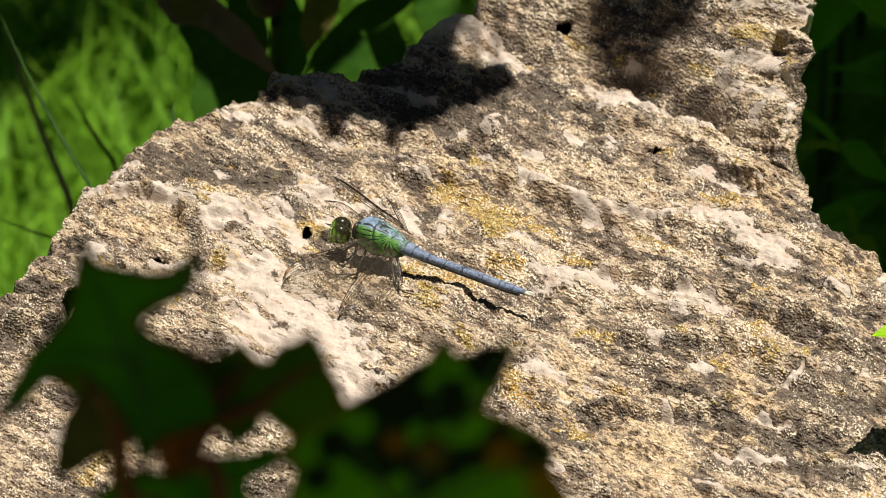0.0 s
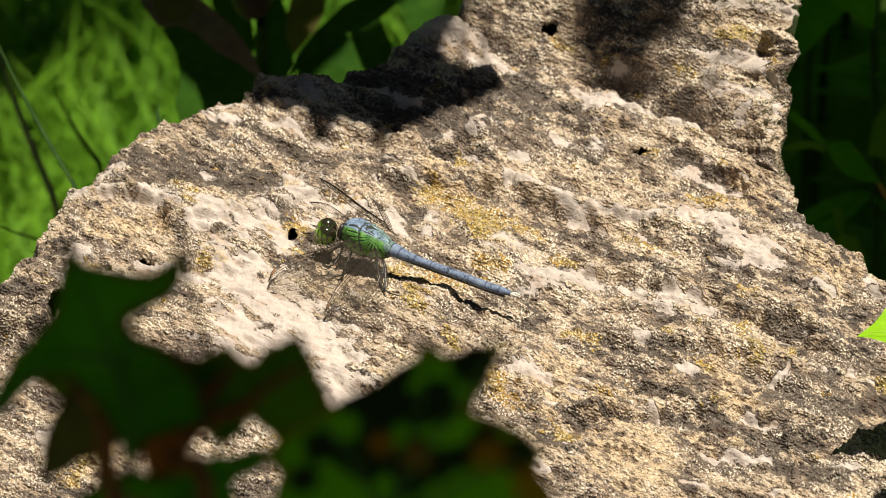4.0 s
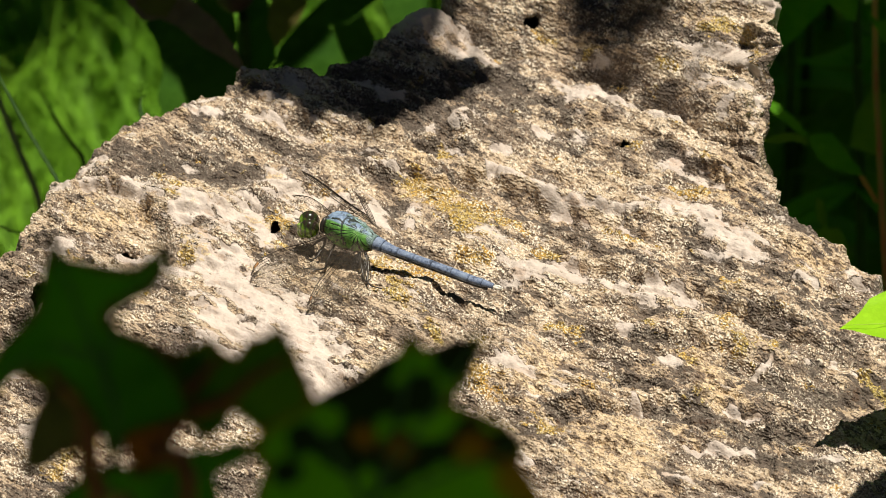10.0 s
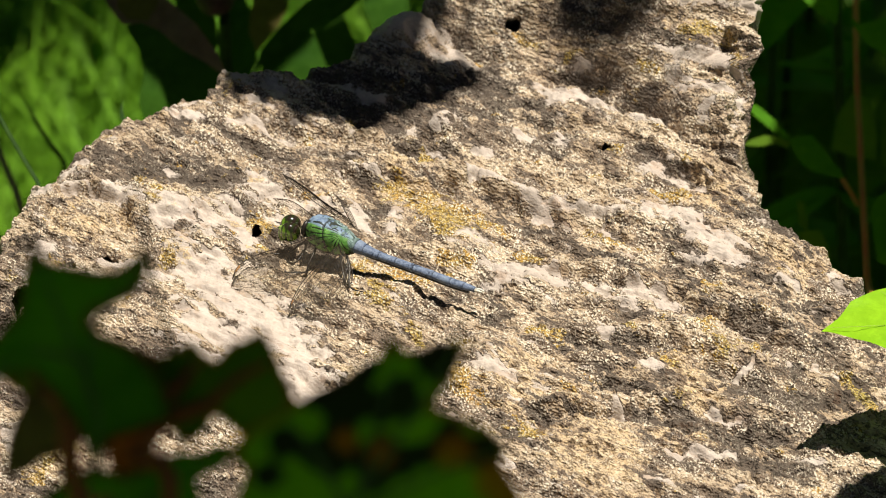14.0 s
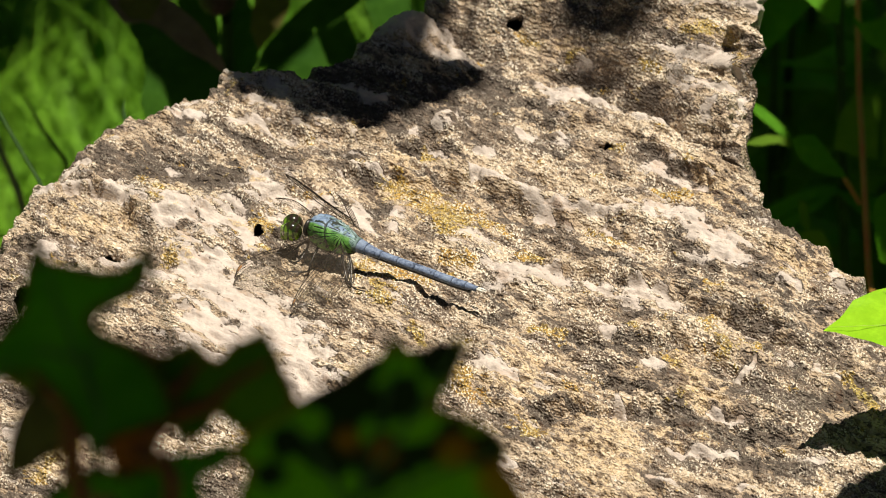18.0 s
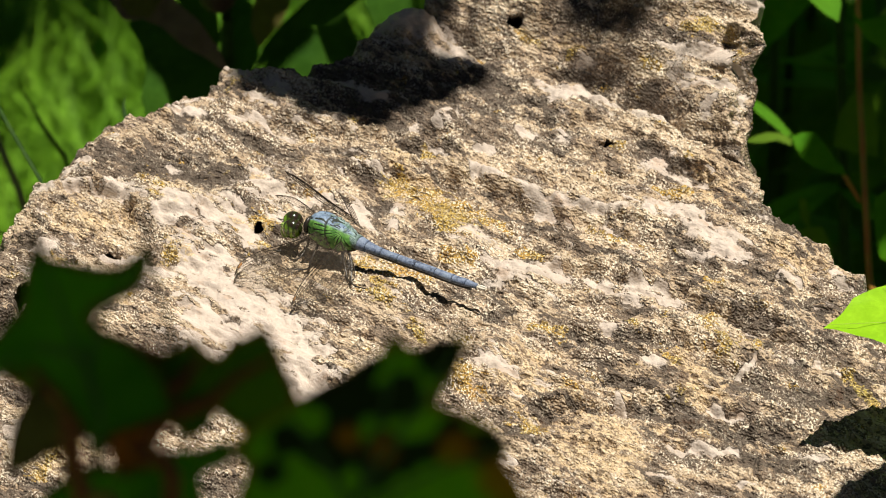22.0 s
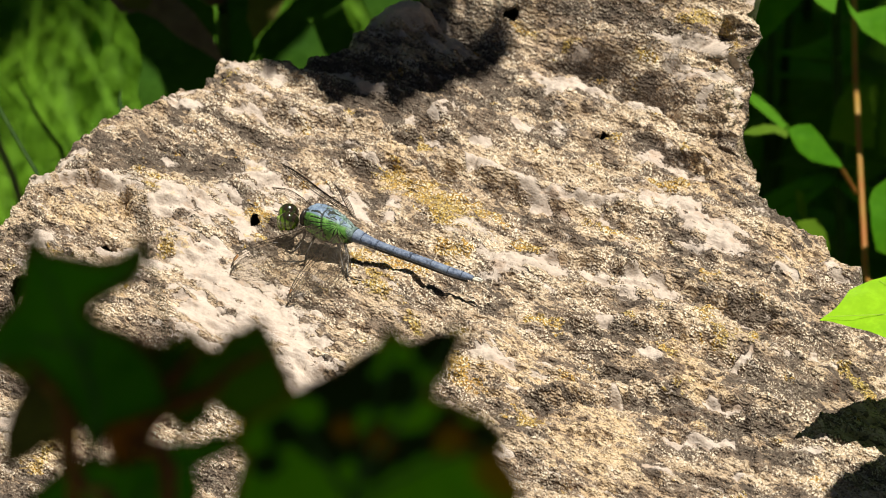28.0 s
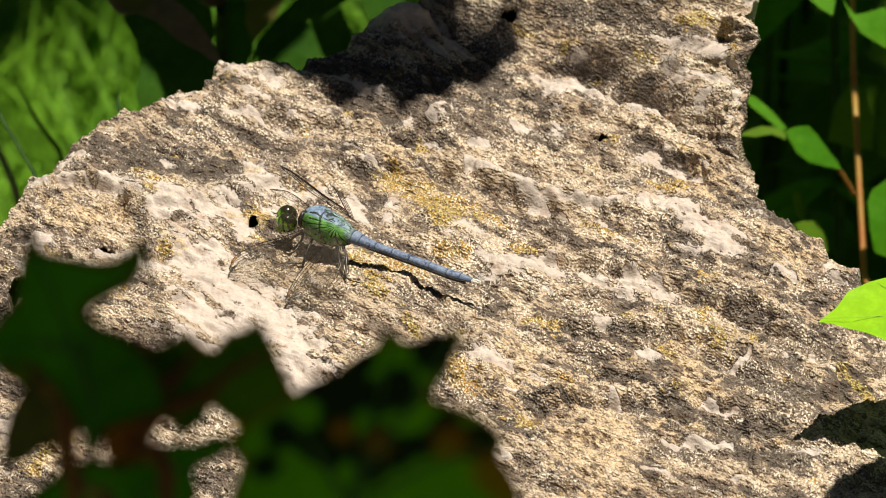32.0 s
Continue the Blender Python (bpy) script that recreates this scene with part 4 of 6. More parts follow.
def build_head():
    bm = bmesh.new()
    ball(bm, (0.5, 0, -0.5), 1.5, 1.9, 1.9, None, 20, 14)
    part("skull", bm, CHITIN, head)
    for sx, sy, sz in ((-0.1, -0.85, 0.15), (0.1, 1.15, 0.35)):
        bm = bmesh.new()
        ball(bm, (sx, sy, sz), 2.1, 1.75, 2.15, Matrix.Rotation(0.3 if sy < 0 else -0.3, 4, "X"), 32, 22)
        part("eye", bm, EYE_SHELL, head, "glossy green and brown compound eye")
    bm = bmesh.new()
    ball(bm, (-1.5, -0.3, -0.75), 1.0, 1.3, 1.35, None, 20, 14)
    part("face", bm, FACE, head, "bright green face")
    bm = bmesh.new()
    ball(bm, (-1.8, 0.1, 0.4), 0.6, 0.7, 0.5, None, 14, 10)
    part("brow", bm, FACE, head)
    for s in (-0.4, 0.4):
        part("antenna", sweep(bmesh.new(), [(-1.7, s, 0.6), (-2.2, s * 1.6, 1.1), (-2.6, s * 2.4, 1.2)], [0.08, 0.06, 0.03], 5), CHITIN, head)


def wing(name, lead, trail, veins=7, dense=1.0, stigma=0.8, bold=1.0):
    """A wing between its leading and trailing edges, with a net of veins."""
    n = 25
    a, b = curve_points([loc(*p) for p in lead], n), curve_points([loc(*p) for p in trail], n)
    rows = []
    sag = Vector((0, 0, 0.25))
    for i in range(n):
        rows.append([a[i].lerp(b[i], j / 10) + sag * math.sin(j * 1.9 + i * 0.15) * 0.5 for j in range(11)])
    bm = bmesh.new()
    vs = [[bm.verts.new(p) for p in r] for r in rows]
    for r, q in zip(vs, vs[1:]):
        for k in range(10):
            bm.faces.new((r[k], r[k + 1], q[k + 1], q[k]))
    w = part(name, bm, MEMBRANE, fly, "clear dragonfly wing with dark veins")
    rnd = random.Random(len(name) * 7 + veins)

    def at(u, v):
        u, v = min(max(u, 0), 1) * (n - 1), min(max(v, 0), 1) * 10
        i, j = min(int(u), n - 2), min(int(v), 9)
        p = rows[i][j].lerp(rows[i + 1][j], u - i)
        q = rows[i][j + 1].lerp(rows[i + 1][j + 1], u - i)
        return p.lerp(q, v - j)
    bm = bmesh.new()
    lines = [0.0, 0.06, 0.13] + [0.13 + 0.87 * (k / (veins - 1)) ** 0.9 for k in range(1, veins)]
    for k, v in enumerate(lines):
        bend = 0.05 * rnd.uniform(-1, 1) if 2 < k < len(lines) - 1 else 0
        sweep(bm, [at(i / 20, v + bend * math.sin(i / 20 * 3.1)) for i in range(21)], 0.095 if k == 0 else (0.06 if k < 3 else 0.035) * bold, 4)
    for v0, v1 in zip(lines, lines[1:]):
        count = int((26 if v0 < 0.13 else 20) * dense)
        for c in range(count):
            u = (c + rnd.uniform(0.2, 0.8)) / count
            du = rnd.uniform(-0.012, 0.012)
            sweep(bm, [at(u, v0), at(u + du, v1)], 0.017 * bold, 3)
    part("vein_net", bm, VEIN, w, "dark net of wing veins")
    bm = bmesh.new()
    for u0 in (stigma,):
        q = [at(u0, 0.0), at(u0 + 0.11, 0.0), at(u0 + 0.11, 0.075), at(u0, 0.075)]
        lift = Vector((0, -0.02, 0.06))
        top, low = [bm.verts.new(p + lift) for p in q], [bm.verts.new(p - lift) for p in q]
        bm.faces.new(top), bm.faces.new(low[::-1])
        for i in range(4):
            bm.faces.new((top[i], low[i], low[(i + 1) % 4], top[(i + 1) % 4]))
    part("wing_spot", bm, STIGMA, w, "brown cell near the wing tip")
    return w


def build_wings():
    wing("forewing", [(-14.1, -6.6, 8.0), (-19.9, -8.0, 6.0), (-26.1, -7.1, 3.2), (-30.1, -9.5, 2.2), (-31.3, -13.1, 1.8)],
         [(-12.4, -10.3, 6.0), (-17.2, -13.7, 3.0), (-23.0, -17.4, 2.0), (-28.0, -17.4, 1.6), (-31.5, -15.0, 1.5)], 7, 0.8, 0.74, 0.9)
    wing("hindwing", [(-10.4, -10.5, 8.0), (-14.5, -13.7, 5.4), (-17.6, -16.4, 3.0), (-19.3, -20.2, 2.2), (-20.2, -23.1, 1.7)],
         [(-8.4, -13.2, 6.4), (-7.9, -17.3, 4.2), (-10.3, -19.8, 2.2), (-14.7, -22.0, 1.7), (-19.5, -23.2, 1.4)], 9, 1.2, 0.8, 1.15)
    wing("forewing", [(-14.4, -5.3, 9.5), (-17.1, 0.4, 8.5), (-19.5, 3.0, 8.6), (-21.5, 4.3, 8.4), (-23.4, 4.9, 8.2)],
         [(-13.5, -5.6, 9.2), (-15.9, -1.7, 7.8), (-18.8, 0.7, 8.0), (-21.1, 2.7, 8.0), (-23.1, 4.5, 8.0)], 5, 0.6, 0.8, 0.6)
    wing("hindwing", [(-8.8, -4.2, 9.8), (-12.9, 1.4, 9.2), (-16.6, 5.0, 10.2), (-19.3, 7.4, 10.8), (-21.5, 9.0, 11.2)],
         [(-7.3, -6.8, 9.2), (-10.4, -1.7, 7.8), (-15.1, 2.0, 9.0), (-18.4, 5.9, 9.8), (-21.1, 8.4, 10.8)], 5, 0.6, 0.8, 1.7)
    wing("hindwing", [(-7.7, -6.4, 9.2), (-8.9, -1.1, 8.2), (-9.8, 0.9, 9.0), (-10.4, 2.3, 9.6), (-11.0, 3.3, 10.0)],
         [(-6.6, -8.0, 9.0), (-7.5, -2.4, 8.0), (-8.5, -0.0, 8.8), (-9.6, 1.8, 9.4), (-10.8, 3.2, 9.8)], 4, 0.5, 0.2, 1.7)


def leg(*joints):
    last = Vector(joints[-1])
    last.z = height_at(last.x, last.y) + 0.1
    pts = curve_points([loc(*p) for p in joints[:-1]] + [last - FLY], 13)
    bm = sweep(bmesh.new(), pts, [0.31 - 0.017 * i for i in range(13)], 6)
    for i in range(4, 12):
        d = Vector((0.25, -0.35, -0.2)) * (1 if i % 2 else -0.8)
        sweep(bm, [pts[i], pts[i] + d], [0.05, 0.01], 3)
    part("leg", bm, CHITIN, fly, "thin dark spiny leg")


def build_legs():
    leg((-15.9, -3.5, 4.6), (-18.4, -2.8, 2.4), (-20.4, -4.1, 1.4), (-23.9, -4.5, 0.3))
    leg((-14.6, -5.6, 4.6), (-16.4, -9.3, 2.6), (-17.2, -10.1, 1.0), (-21.2, -9.0, 0.2))
    leg((-9.3, -7.9, 4.6), (-8.4, -11.7, 3.2), (-8.4, -15.6, 1.4), (-5.7, -17.0, 0.2))
    leg((-16.8, -4.4, 4.6), (-17.3, -4.8, 2.4), (-19.5, -7.0, 1.0), (-22.9, -2.4, 0.2))
    leg((-13.7, -4.1, 4.6), (-10.4, -1.9, 2.0), (-8.4, -2.0, 1.0), (-6.6, 0.7, 0.2))
    leg((-10.4, -8.3, 4.6), (-9.7, -11.5, 2.0), (-9.0, -14.3, 1.0), (-7.9, -13.9, 0.2))


build_thorax()
build_abdomen()
build_head()
build_wings()
build_legs()


# ---------------------------------------------------------------- leaves
from mathutils import geometry


def blade(name, ring, mat, parent, m=None, label="", cup=0.0, fold=0.0, step_mm=2.2, spots=(), seed=0, axis=None, rust=()):
    """A leaf blade from its outline: triangulated, cupped and folded along its midrib, with margin and spot marks."""
    rnd = random.Random(seed)
    ring = [Vector(p) for p in ring]
    edge = []
    for a, b in zip(ring, ring[1:] + ring[:1]):
        k = max(1, int((b - a).length / step_mm))
        edge += [a.lerp(b, i / k) for i in range(k)]
    xs, ys = [p.x for p in edge], [p.y for p in edge]
    gx, gy = np.meshgrid(np.arange(min(xs), max(xs), step_mm), np.arange(min(ys), max(ys), step_mm))
    keep = inside(gx, gy, [tuple(p) for p in ring]) > step_mm * 0.5
    pts = edge + [Vector((x + rnd.uniform(-.3, .3), y + rnd.uniform(-.3, .3))) for x, y in zip(gx[keep], gy[keep])]
    vs, _, faces, *_ = geometry.delaunay_2d_cdt(pts, [], [list(range(len(edge)))], 1, 1e-4)
    px, py = np.array([v.x for v in vs]), np.array([v.y for v in vs])
    far = inside(px, py, [tuple(p) for p in ring])
    size = max(max(xs) - min(xs), max(ys) - min(ys))
    cx, cy = (max(xs) + min(xs)) / 2, (max(ys) + min(ys)) / 2
    if axis is None:
        axis = (0, 1)
    across = (px - cx) * axis[1] - (py - cy) * axis[0]
    pz = fold * np.abs(across) - cup * ((px - cx) ** 2 + (py - cy) ** 2) / size + fbm(px / size * 3 + seed, py / size * 3, 2, 90) * size * 0.03
    bm = bmesh.new()
    bv = [bm.verts.new((x, y, z)) for x, y, z in zip(px, py, pz)]
    for f in faces:
        try:
            bm.faces.new([bv[i] for i in f])
        except ValueError:
            pass
    if m is not None:
        bm.transform(m)
    ob = part(name, bm, mat, parent, label)
    margin = np.exp(-np.clip(far, 0, None) / (0.05 * size))
    ob.data.attributes.new("margin", "FLOAT", "POINT").data.foreach_set("value", margin.astype(np.float32))
    mark = np.zeros(len(px))
    for sx, sy, sr in spots:
        mark = np.maximum(mark, np.exp(-(((px - sx) ** 2 + (py - sy) ** 2) / (1.6 * sr) ** 2) ** 2))
    ob.data.attributes.new("spot", "FLOAT", "POINT").data.foreach_set("value", mark.astype(np.float32))
    if ring[0].length < 1e-6:
        tip = max(ring, key=lambda p: p.length)
        mid = sweep(bmesh.new(), [tip.to_3d() * k / 5 + Vector((0, 0, 0.3 - cup * (k / 5 - 0.5) ** 2 * size)) for k in range(6)], [0.55 - 0.09 * k for k in range(6)], 5)
        if m is not None:
            mid.transform(m)
        part("midrib", mid, mat, ob)
    if rust:
        mark = np.zeros(len(px))
        for sx, sy, sr in rust:
            mark = np.maximum(mark, np.exp(-((px - sx) ** 2 + (py - sy) ** 2) / sr ** 2))
        ob.data.attributes.new("rust", "FLOAT", "POINT").data.foreach_set("value", mark.astype(np.float32))
    return ob


def ribs(lines, mat, parent, m, r=0.5, name="vein"):
    for k, ln in enumerate(lines):
        pts = curve_points([(*p, 0.25) for p in ln], 9)
        bm = sweep(bmesh.new(), pts, [r * (1 - 0.08 * i) for i in range(9)], 5)
        bm.transform(m)
        part(name, bm, mat, parent)


def flat_to(at, tilt, turn=0.0, lean=0.0):
    """Pose in millimetres of a blade that faces the path of the eye (tilt 0) or lies flat (tilt 55)."""
    return Matrix.Translation(at) @ Euler((radians(55 - tilt), radians(lean), radians(turn))).to_matrix().to_4x4()


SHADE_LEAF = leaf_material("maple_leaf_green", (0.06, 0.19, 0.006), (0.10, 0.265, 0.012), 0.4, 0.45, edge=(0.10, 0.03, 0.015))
SPOT_LEAF = leaf_material("maple_leaf_spotted", (0.135, 0.33, 0.005), (0.20, 0.41, 0.009), 0.4, 0.4, rust=(0.42, 0.13, 0.008), spots=0.95, edge=(0.20, 0.09, 0.012))
RED_LEAF = leaf_material("maple_leaf_reddened", (0.05, 0.10, 0.008), (0.12, 0.19, 0.012), 0.45, 0.35, edge=(0.22, 0.05, 0.015))
DEAD_LEAF = leaf_material("withered_leaf", (0.10, 0.065, 0.03), (0.17, 0.12, 0.05), 0.7, 0.3, edge=(0.07, 0.03, 0.015))
YOUNG_RED = leaf_material("young_red_leaf", (0.34, 0.06, 0.02), (0.45, 0.12, 0.025), 0.45, 0.35, edge=(0.12, 0.02, 0.015))
LIME_LEAF = leaf_material("sunlit_lime_leaf", (0.22, 0.47, 0.012), (0.29, 0.55, 0.02), 0.4, 0.3)
RED_STEM = plain_material("red_petiole", (0.26, 0.035, 0.012), (0.36, 0.07, 0.02), 300, 0.45)
GREEN_RIB = plain_material("green_rib", (0.08, 0.13, 0.02), (0.13, 0.18, 0.04), 300, 0.5)

MAPLE = ((0, 1.0), (7, .80), (12, .86), (18, .62), (24, .44), (34, .62), (40, .74), (46, .92), (53, .74), (60, .72), (68, .50), (76, .34), (88, .46), (96, .60), (104, .62), (112, .44),
         (130, .30), (150, .24), (172, .18))


def maple_ring(size, rnd=None):
    pts = []
    for sgn, seq in ((1, MAPLE), (-1, MAPLE[::-1])):
        for a, r in seq:
            if sgn < 0 and a in (0,):
                continue
            q = r * size * (1 + (rnd.uniform(-.1, .1) if rnd else 0))
            pts.append((sgn * math.sin(radians(a)) * q, math.cos(radians(a)) * q))
    return pts


maple = thing("maple_seedling", (-64, -530, -360), "shaded maple seedling with dark-spotted green and red leaves", "seedling")
M0 = Vector((-64, -530, -360))
NEAR = Matrix.Translation(Vector(EYE) * 1000) @ Matrix.Scale(0.91, 4) @ Matrix.Translation(Vector(EYE) * -1000)


def front_leaf(ring, mat, centre, tilt, label, spots=(), veins=(), seed=0, rib=RED_STEM, cup=0.15, petiole=None, rust=()):
    m = flat_to(NEAR @ Vector(centre) - M0, tilt) @ Matrix.Scale(0.91, 4)
    lf = blade("leaf", ring, mat, maple, m, label, cup, 0.0, 1.6, spots, seed, None, rust)
    ribs(veins, rib, lf, m, 1.3 if mat is RED_LEAF else 0.5)
    if petiole:
        a = m @ Vector((*petiole, 0))
        pts = curve_points([a, a + Vector((4, -16, -22)), Vector((6, 30, 370)), Vector((0, 4, 250))], 14)
        part("petiole", sweep(bmesh.new(), pts, [0.7 + 0.05 * i for i in range(14)], 7), RED_STEM, maple, "thin red petiole")
    return lf


def build_maple():
    trunk = curve_points([(0, 0, -5), (4, 3, 90), (0, 0, 230), (4, 14, 310)], 16)
    part("stem", sweep(bmesh.new(), trunk, [2.4 - 0.06 * i for i in range(16)], 9), RED_STEM, maple, "thin reddish woody stem")
    # upper left leaf with three raised lobes
    front_leaf([(-5.6, 17.4), (-3.5, 13.7), (-2.7, 13.1), (-0.2, 12.6), (3.7, 11.7), (6.5, 11.9), (8.4, 13.3), (11.6, 16.3), (10.9, 10.4), (9.2, 7.9), (6.6, 6.5), (4.2, 5.2), (3.2, 3.9), (4.6, 2.6), (8.4, 1.0), (11.4, -1.5), (13.8, -5.5), (14.6, -10.1), (9.9, -11.8), (7.3, -12.6), (5.9, -13.2), (3.7, -18.9), (2.1, -13.2), (0.2, -10.3), (-2.1, -6.8), (-5.1, -3.8), (-7.8, -3.8), (-10.7, -5.1), (-13.8, -8.5), (-18.7, -12.3), (-15.5, -5.3), (-12.7, -0.3), (-9.8, 2.9), (-7.8, 5.4), (-6.9, 10.1)],
               SHADE_LEAF, (-45.8, -376.8, 246.4), 15, "dark green maple leaf with pointed lobes",
               (), [[(3.2, -6.6), (0.0, 1.7), (-4.8, 14.1)], [(2.4, -3.3), (4.8, 5.0), (10.0, 12.8)], [(1.6, -1.7), (-7.2, -0.8), (-16.0, -9.5)], [(2.4, -5.0), (4.2, -9.9), (3.8, -15.3)]], 3, GREEN_RIB, 0.15, (2, -20))
    # small reddened leaf in the middle
    front_leaf([(-11.4, 4.8), (-6.8, 6.1), (-3.5, 7.8), (-1.2, 5.6), (0.1, 4.9), (1.9, 7.3), (4.3, 8.0), (6.6, 9.4), (8.5, 6.1), (10.0, 2.6), (12.2, -2.5), (8.9, -5.7), (4.7, -6.9), (1.5, -4.6), (-0.2, -3.1), (-0.7, -4.7), (-3.5, -7.5), (-7.1, -5.1), (-10.9, -4.9)],
               RED_LEAF, (-25.3, -372.4, 235.3), 10, "reddened dark maple leaf with a red midrib",
               (), [[(-9.7, -4.3), (-1.6, -1.8), (2.4, 1.6), (7.4, 4.4)], [(-10.1, -3.7), (-5.6, 0.8), (-2.4, 4.9)]], 5, RED_STEM, 0.1, (-12, -8))
    # large spotted leaf
    front_leaf([(-10.6, 6.8), (-7.5, 8.6), (-4.4, 9.8), (-1.9, 11.9), (0.3, 13.1), (1.4, 13.4), (2.0, 15.0), (4.1, 16.5), (5.3, 14.3), (7.3, 14.3), (9.1, 15.4), (14.5, 15.7), (12.5, 11.8), (11.5, 9.0), (9.5, 7.1), (9.2, 6.1), (11.4, 5.5), (14.2, 4.4), (16.8, 3.2), (19.6, 0.2), (18.6, -2.4), (20.4, -4.5), (21.8, -7.4), (19.7, -13.7), (9.7, -17.1), (-3.2, -17.9), (-14.6, -15.4), (-20.0, -10.8), (-18.6, -6.5), (-17.5, -2.9), (-20.1, -0.6), (-17.2, 3.0), (-13.9, 4.7)],
               SPOT_LEAF, (-3.5, -393.1, 240.6), 12, "green maple leaf covered with black tar spots",
               SPOTS, [[(-3.2, -12.9), (0.0, -1.6), (4.0, 13.8)], [(-2.4, -8.1), (6.3, 4.9), (12.3, 14.2)], [(-2.8, -9.7), (8.7, -4.0), (18.2, -0.4)], [(-3.2, -8.1), (-7.9, 0.0), (-11.9, 4.5)]], 7, GREEN_RIB, 0.12, (-5, -24), RUST)
    # low leaf
    front_leaf([(-15.6, -1.4), (-11.7, 1.7), (-8.8, 3.7), (-5.4, 4.3), (-2.4, 3.4), (0.9, 4.3), (4.2, 6.1), (8.6, 6.4), (11.1, 7.4), (16.0, 7.1), (11.7, 3.6), (9.4, 2.7), (8.6, 1.8), (9.5, -0.9), (7.0, -5.6), (-2.3, -8.2), (-11.7, -7.4)],
               SHADE_LEAF, (-36.4, -384.7, 226.4), 10, "dark green maple leaf low on the seedling",
               (), [[(-2.4, -5.7), (2.4, 0.0), (12.8, 6.1)]], 9, GREEN_RIB, 0.1, (0, -9))
    # withered, curled leaf
    front_leaf([(1.8, 8.8), (4.6, 5.3), (6.3, 0.7), (5.7, -1.7), (3.2, -3.6), (-0.0, -4.5), (-2.3, -6.2), (-5.9, -6.9), (-5.5, -2.3), (-4.4, 1.3), (-2.9, 4.1)],
               DEAD_LEAF, (-49.9, -375.2, 231.3), 5, "withered brown curled maple leaf", (), [], 11, RED_STEM, 0.6, (0, 6))
    front_leaf([(-5.4, 4.5), (-1.7, 6.5), (2.5, 4.9), (5.9, 2.4), (8.0, -1.9), (5.4, -5.5), (2.5, -3.4), (-0.5, -2.1), (-2.3, -0.6), (-4.5, 0.9)],
               RED_LEAF, (-51.3, -367.9, 233.0), 8, "dark reddened maple leaf under the green one", (), [], 15, RED_STEM, 0.2, (0, 2))
    front_leaf([(-5.3, 3.2), (-0.7, 3.7), (3.5, 2.0), (6.9, 0.8), (11.7, -1.2), (9.6, -5.4), (6.7, -9.5), (2.7, -7.2), (0.2, -4.7), (-3.0, -2.2)],
               RED_LEAF, (-39.9, -368.0, 238.1), 8, "dark reddened maple leaf under the green one", (), [], 17, RED_STEM, 0.2, (0, 2))
    front_leaf([(-4.2, 3.2), (0.4, 4.0), (5.3, 3.0), (3.0, -0.3), (2.9, -3.5), (-0.7, -4.9), (-3.7, -2.9)],
               YOUNG_RED, (-36.9, -378.2, 230.5), 5, "small dark red young maple leaf", (), [], 13, RED_STEM, 0.4, (0, 0))


# out-of-view sapling, added so that its boughs keep sun off the seedling
U0 = Vector((-330, -478, -360))
upper = thing("maple_sapling", U0, "unseen maple sapling added to shade the seedling", "sapling")


def build_upper():
    part("stem", sweep(bmesh.new(), curve_points([(0, 0, -5), (6, 4, 250), (0, 10, 620), (20, 10, 920)], 16), [5 - 0.2 * i for i in range(16)], 9), RUSSET_BARK, upper, "brown woody stem")
    bough = curve_points([(0, 8, 740), (150, 20, 815), (300, 30, 845), (420, 40, 855)], 18)
    part("bough", sweep(bmesh.new(), bough, [3 - 0.12 * i for i in range(18)], 7), RUSSET_BARK, upper)
    rnd = random.Random(4)
    for k in range(64):
        i = 6 + (k * 12) // 64
        s = rnd.uniform(46, 62)
        side = 1 if k % 2 else -1
        m = Matrix.Translation(bough[i] + Vector((rnd.uniform(-12, 12), side * rnd.uniform(0, 44), rnd.uniform(-12, 8)))) @ Euler((radians(rnd.uniform(-14, 4)), radians(rnd.uniform(-10, 10)), radians(-90 + side * 60 + rnd.uniform(-25, 25)))).to_matrix().to_4x4()
        blade("leaf", maple_ring(s, rnd), SHADE_LEAF, upper, m, "dark green maple leaf on a bough", 0.2, 0.1, 3.5, (), 20 + k)
        part("petiole", sweep(bmesh.new(), curve_points([m @ Vector((0, -s * 0.1, 0)), m @ Vector((0, -s * 0.2, 5)), bough[max(0, i - 2)]], 8), 0.7, 6), RED_STEM, upper)


RUSSET_BARK = plain_material("shrub_bark", (0.06, 0.045, 0.03), (0.11, 0.085, 0.06), 120, 0.8)
SPOTS = [(*p, r) for p, r in zip([(-11.9, 1.2), (-3.2, 5.8), (-4.0, 3.1), (-2.2, 8.1), (-0.3, 11.7), (2.2, 6.3), (5.4, 6.3), (9.7, 12.9), (4.8, 8.3), (11.4, 2.4), (-7.3, -0.2), (-5.2, -1.8), (-1.9, -1.2), (1.7, 1.2), (4.8, -1.5), (8.1, -0.5), (1.7, -3.1), (0.4, -4.7), (-13.9, -3.6), (16.0, -0.5), (14.6, 0.2), (-7.9, 7.7), (-4.8, 8.1)],
         (1.7, 2.0, 1.8, 1.8, 1.5, 1.6, 1.6, 2.3, 1.6, 1.4, 1.7, 1.8, 1.1, 1.1, 1.7, 1.5, 1.5, 1.3, 1.5, 1.9, 1.5, 1.4, 1.7))]
RUST = [(*p, r) for p, r in zip([(12.0, -0.5), (17.8, -4.7), (1.6, -0.6), (-3.2, 1.2), (19.4, -6.5)], (3.0, 3.4, 2.4, 2.0, 3.0))]
build_maple()
build_upper()


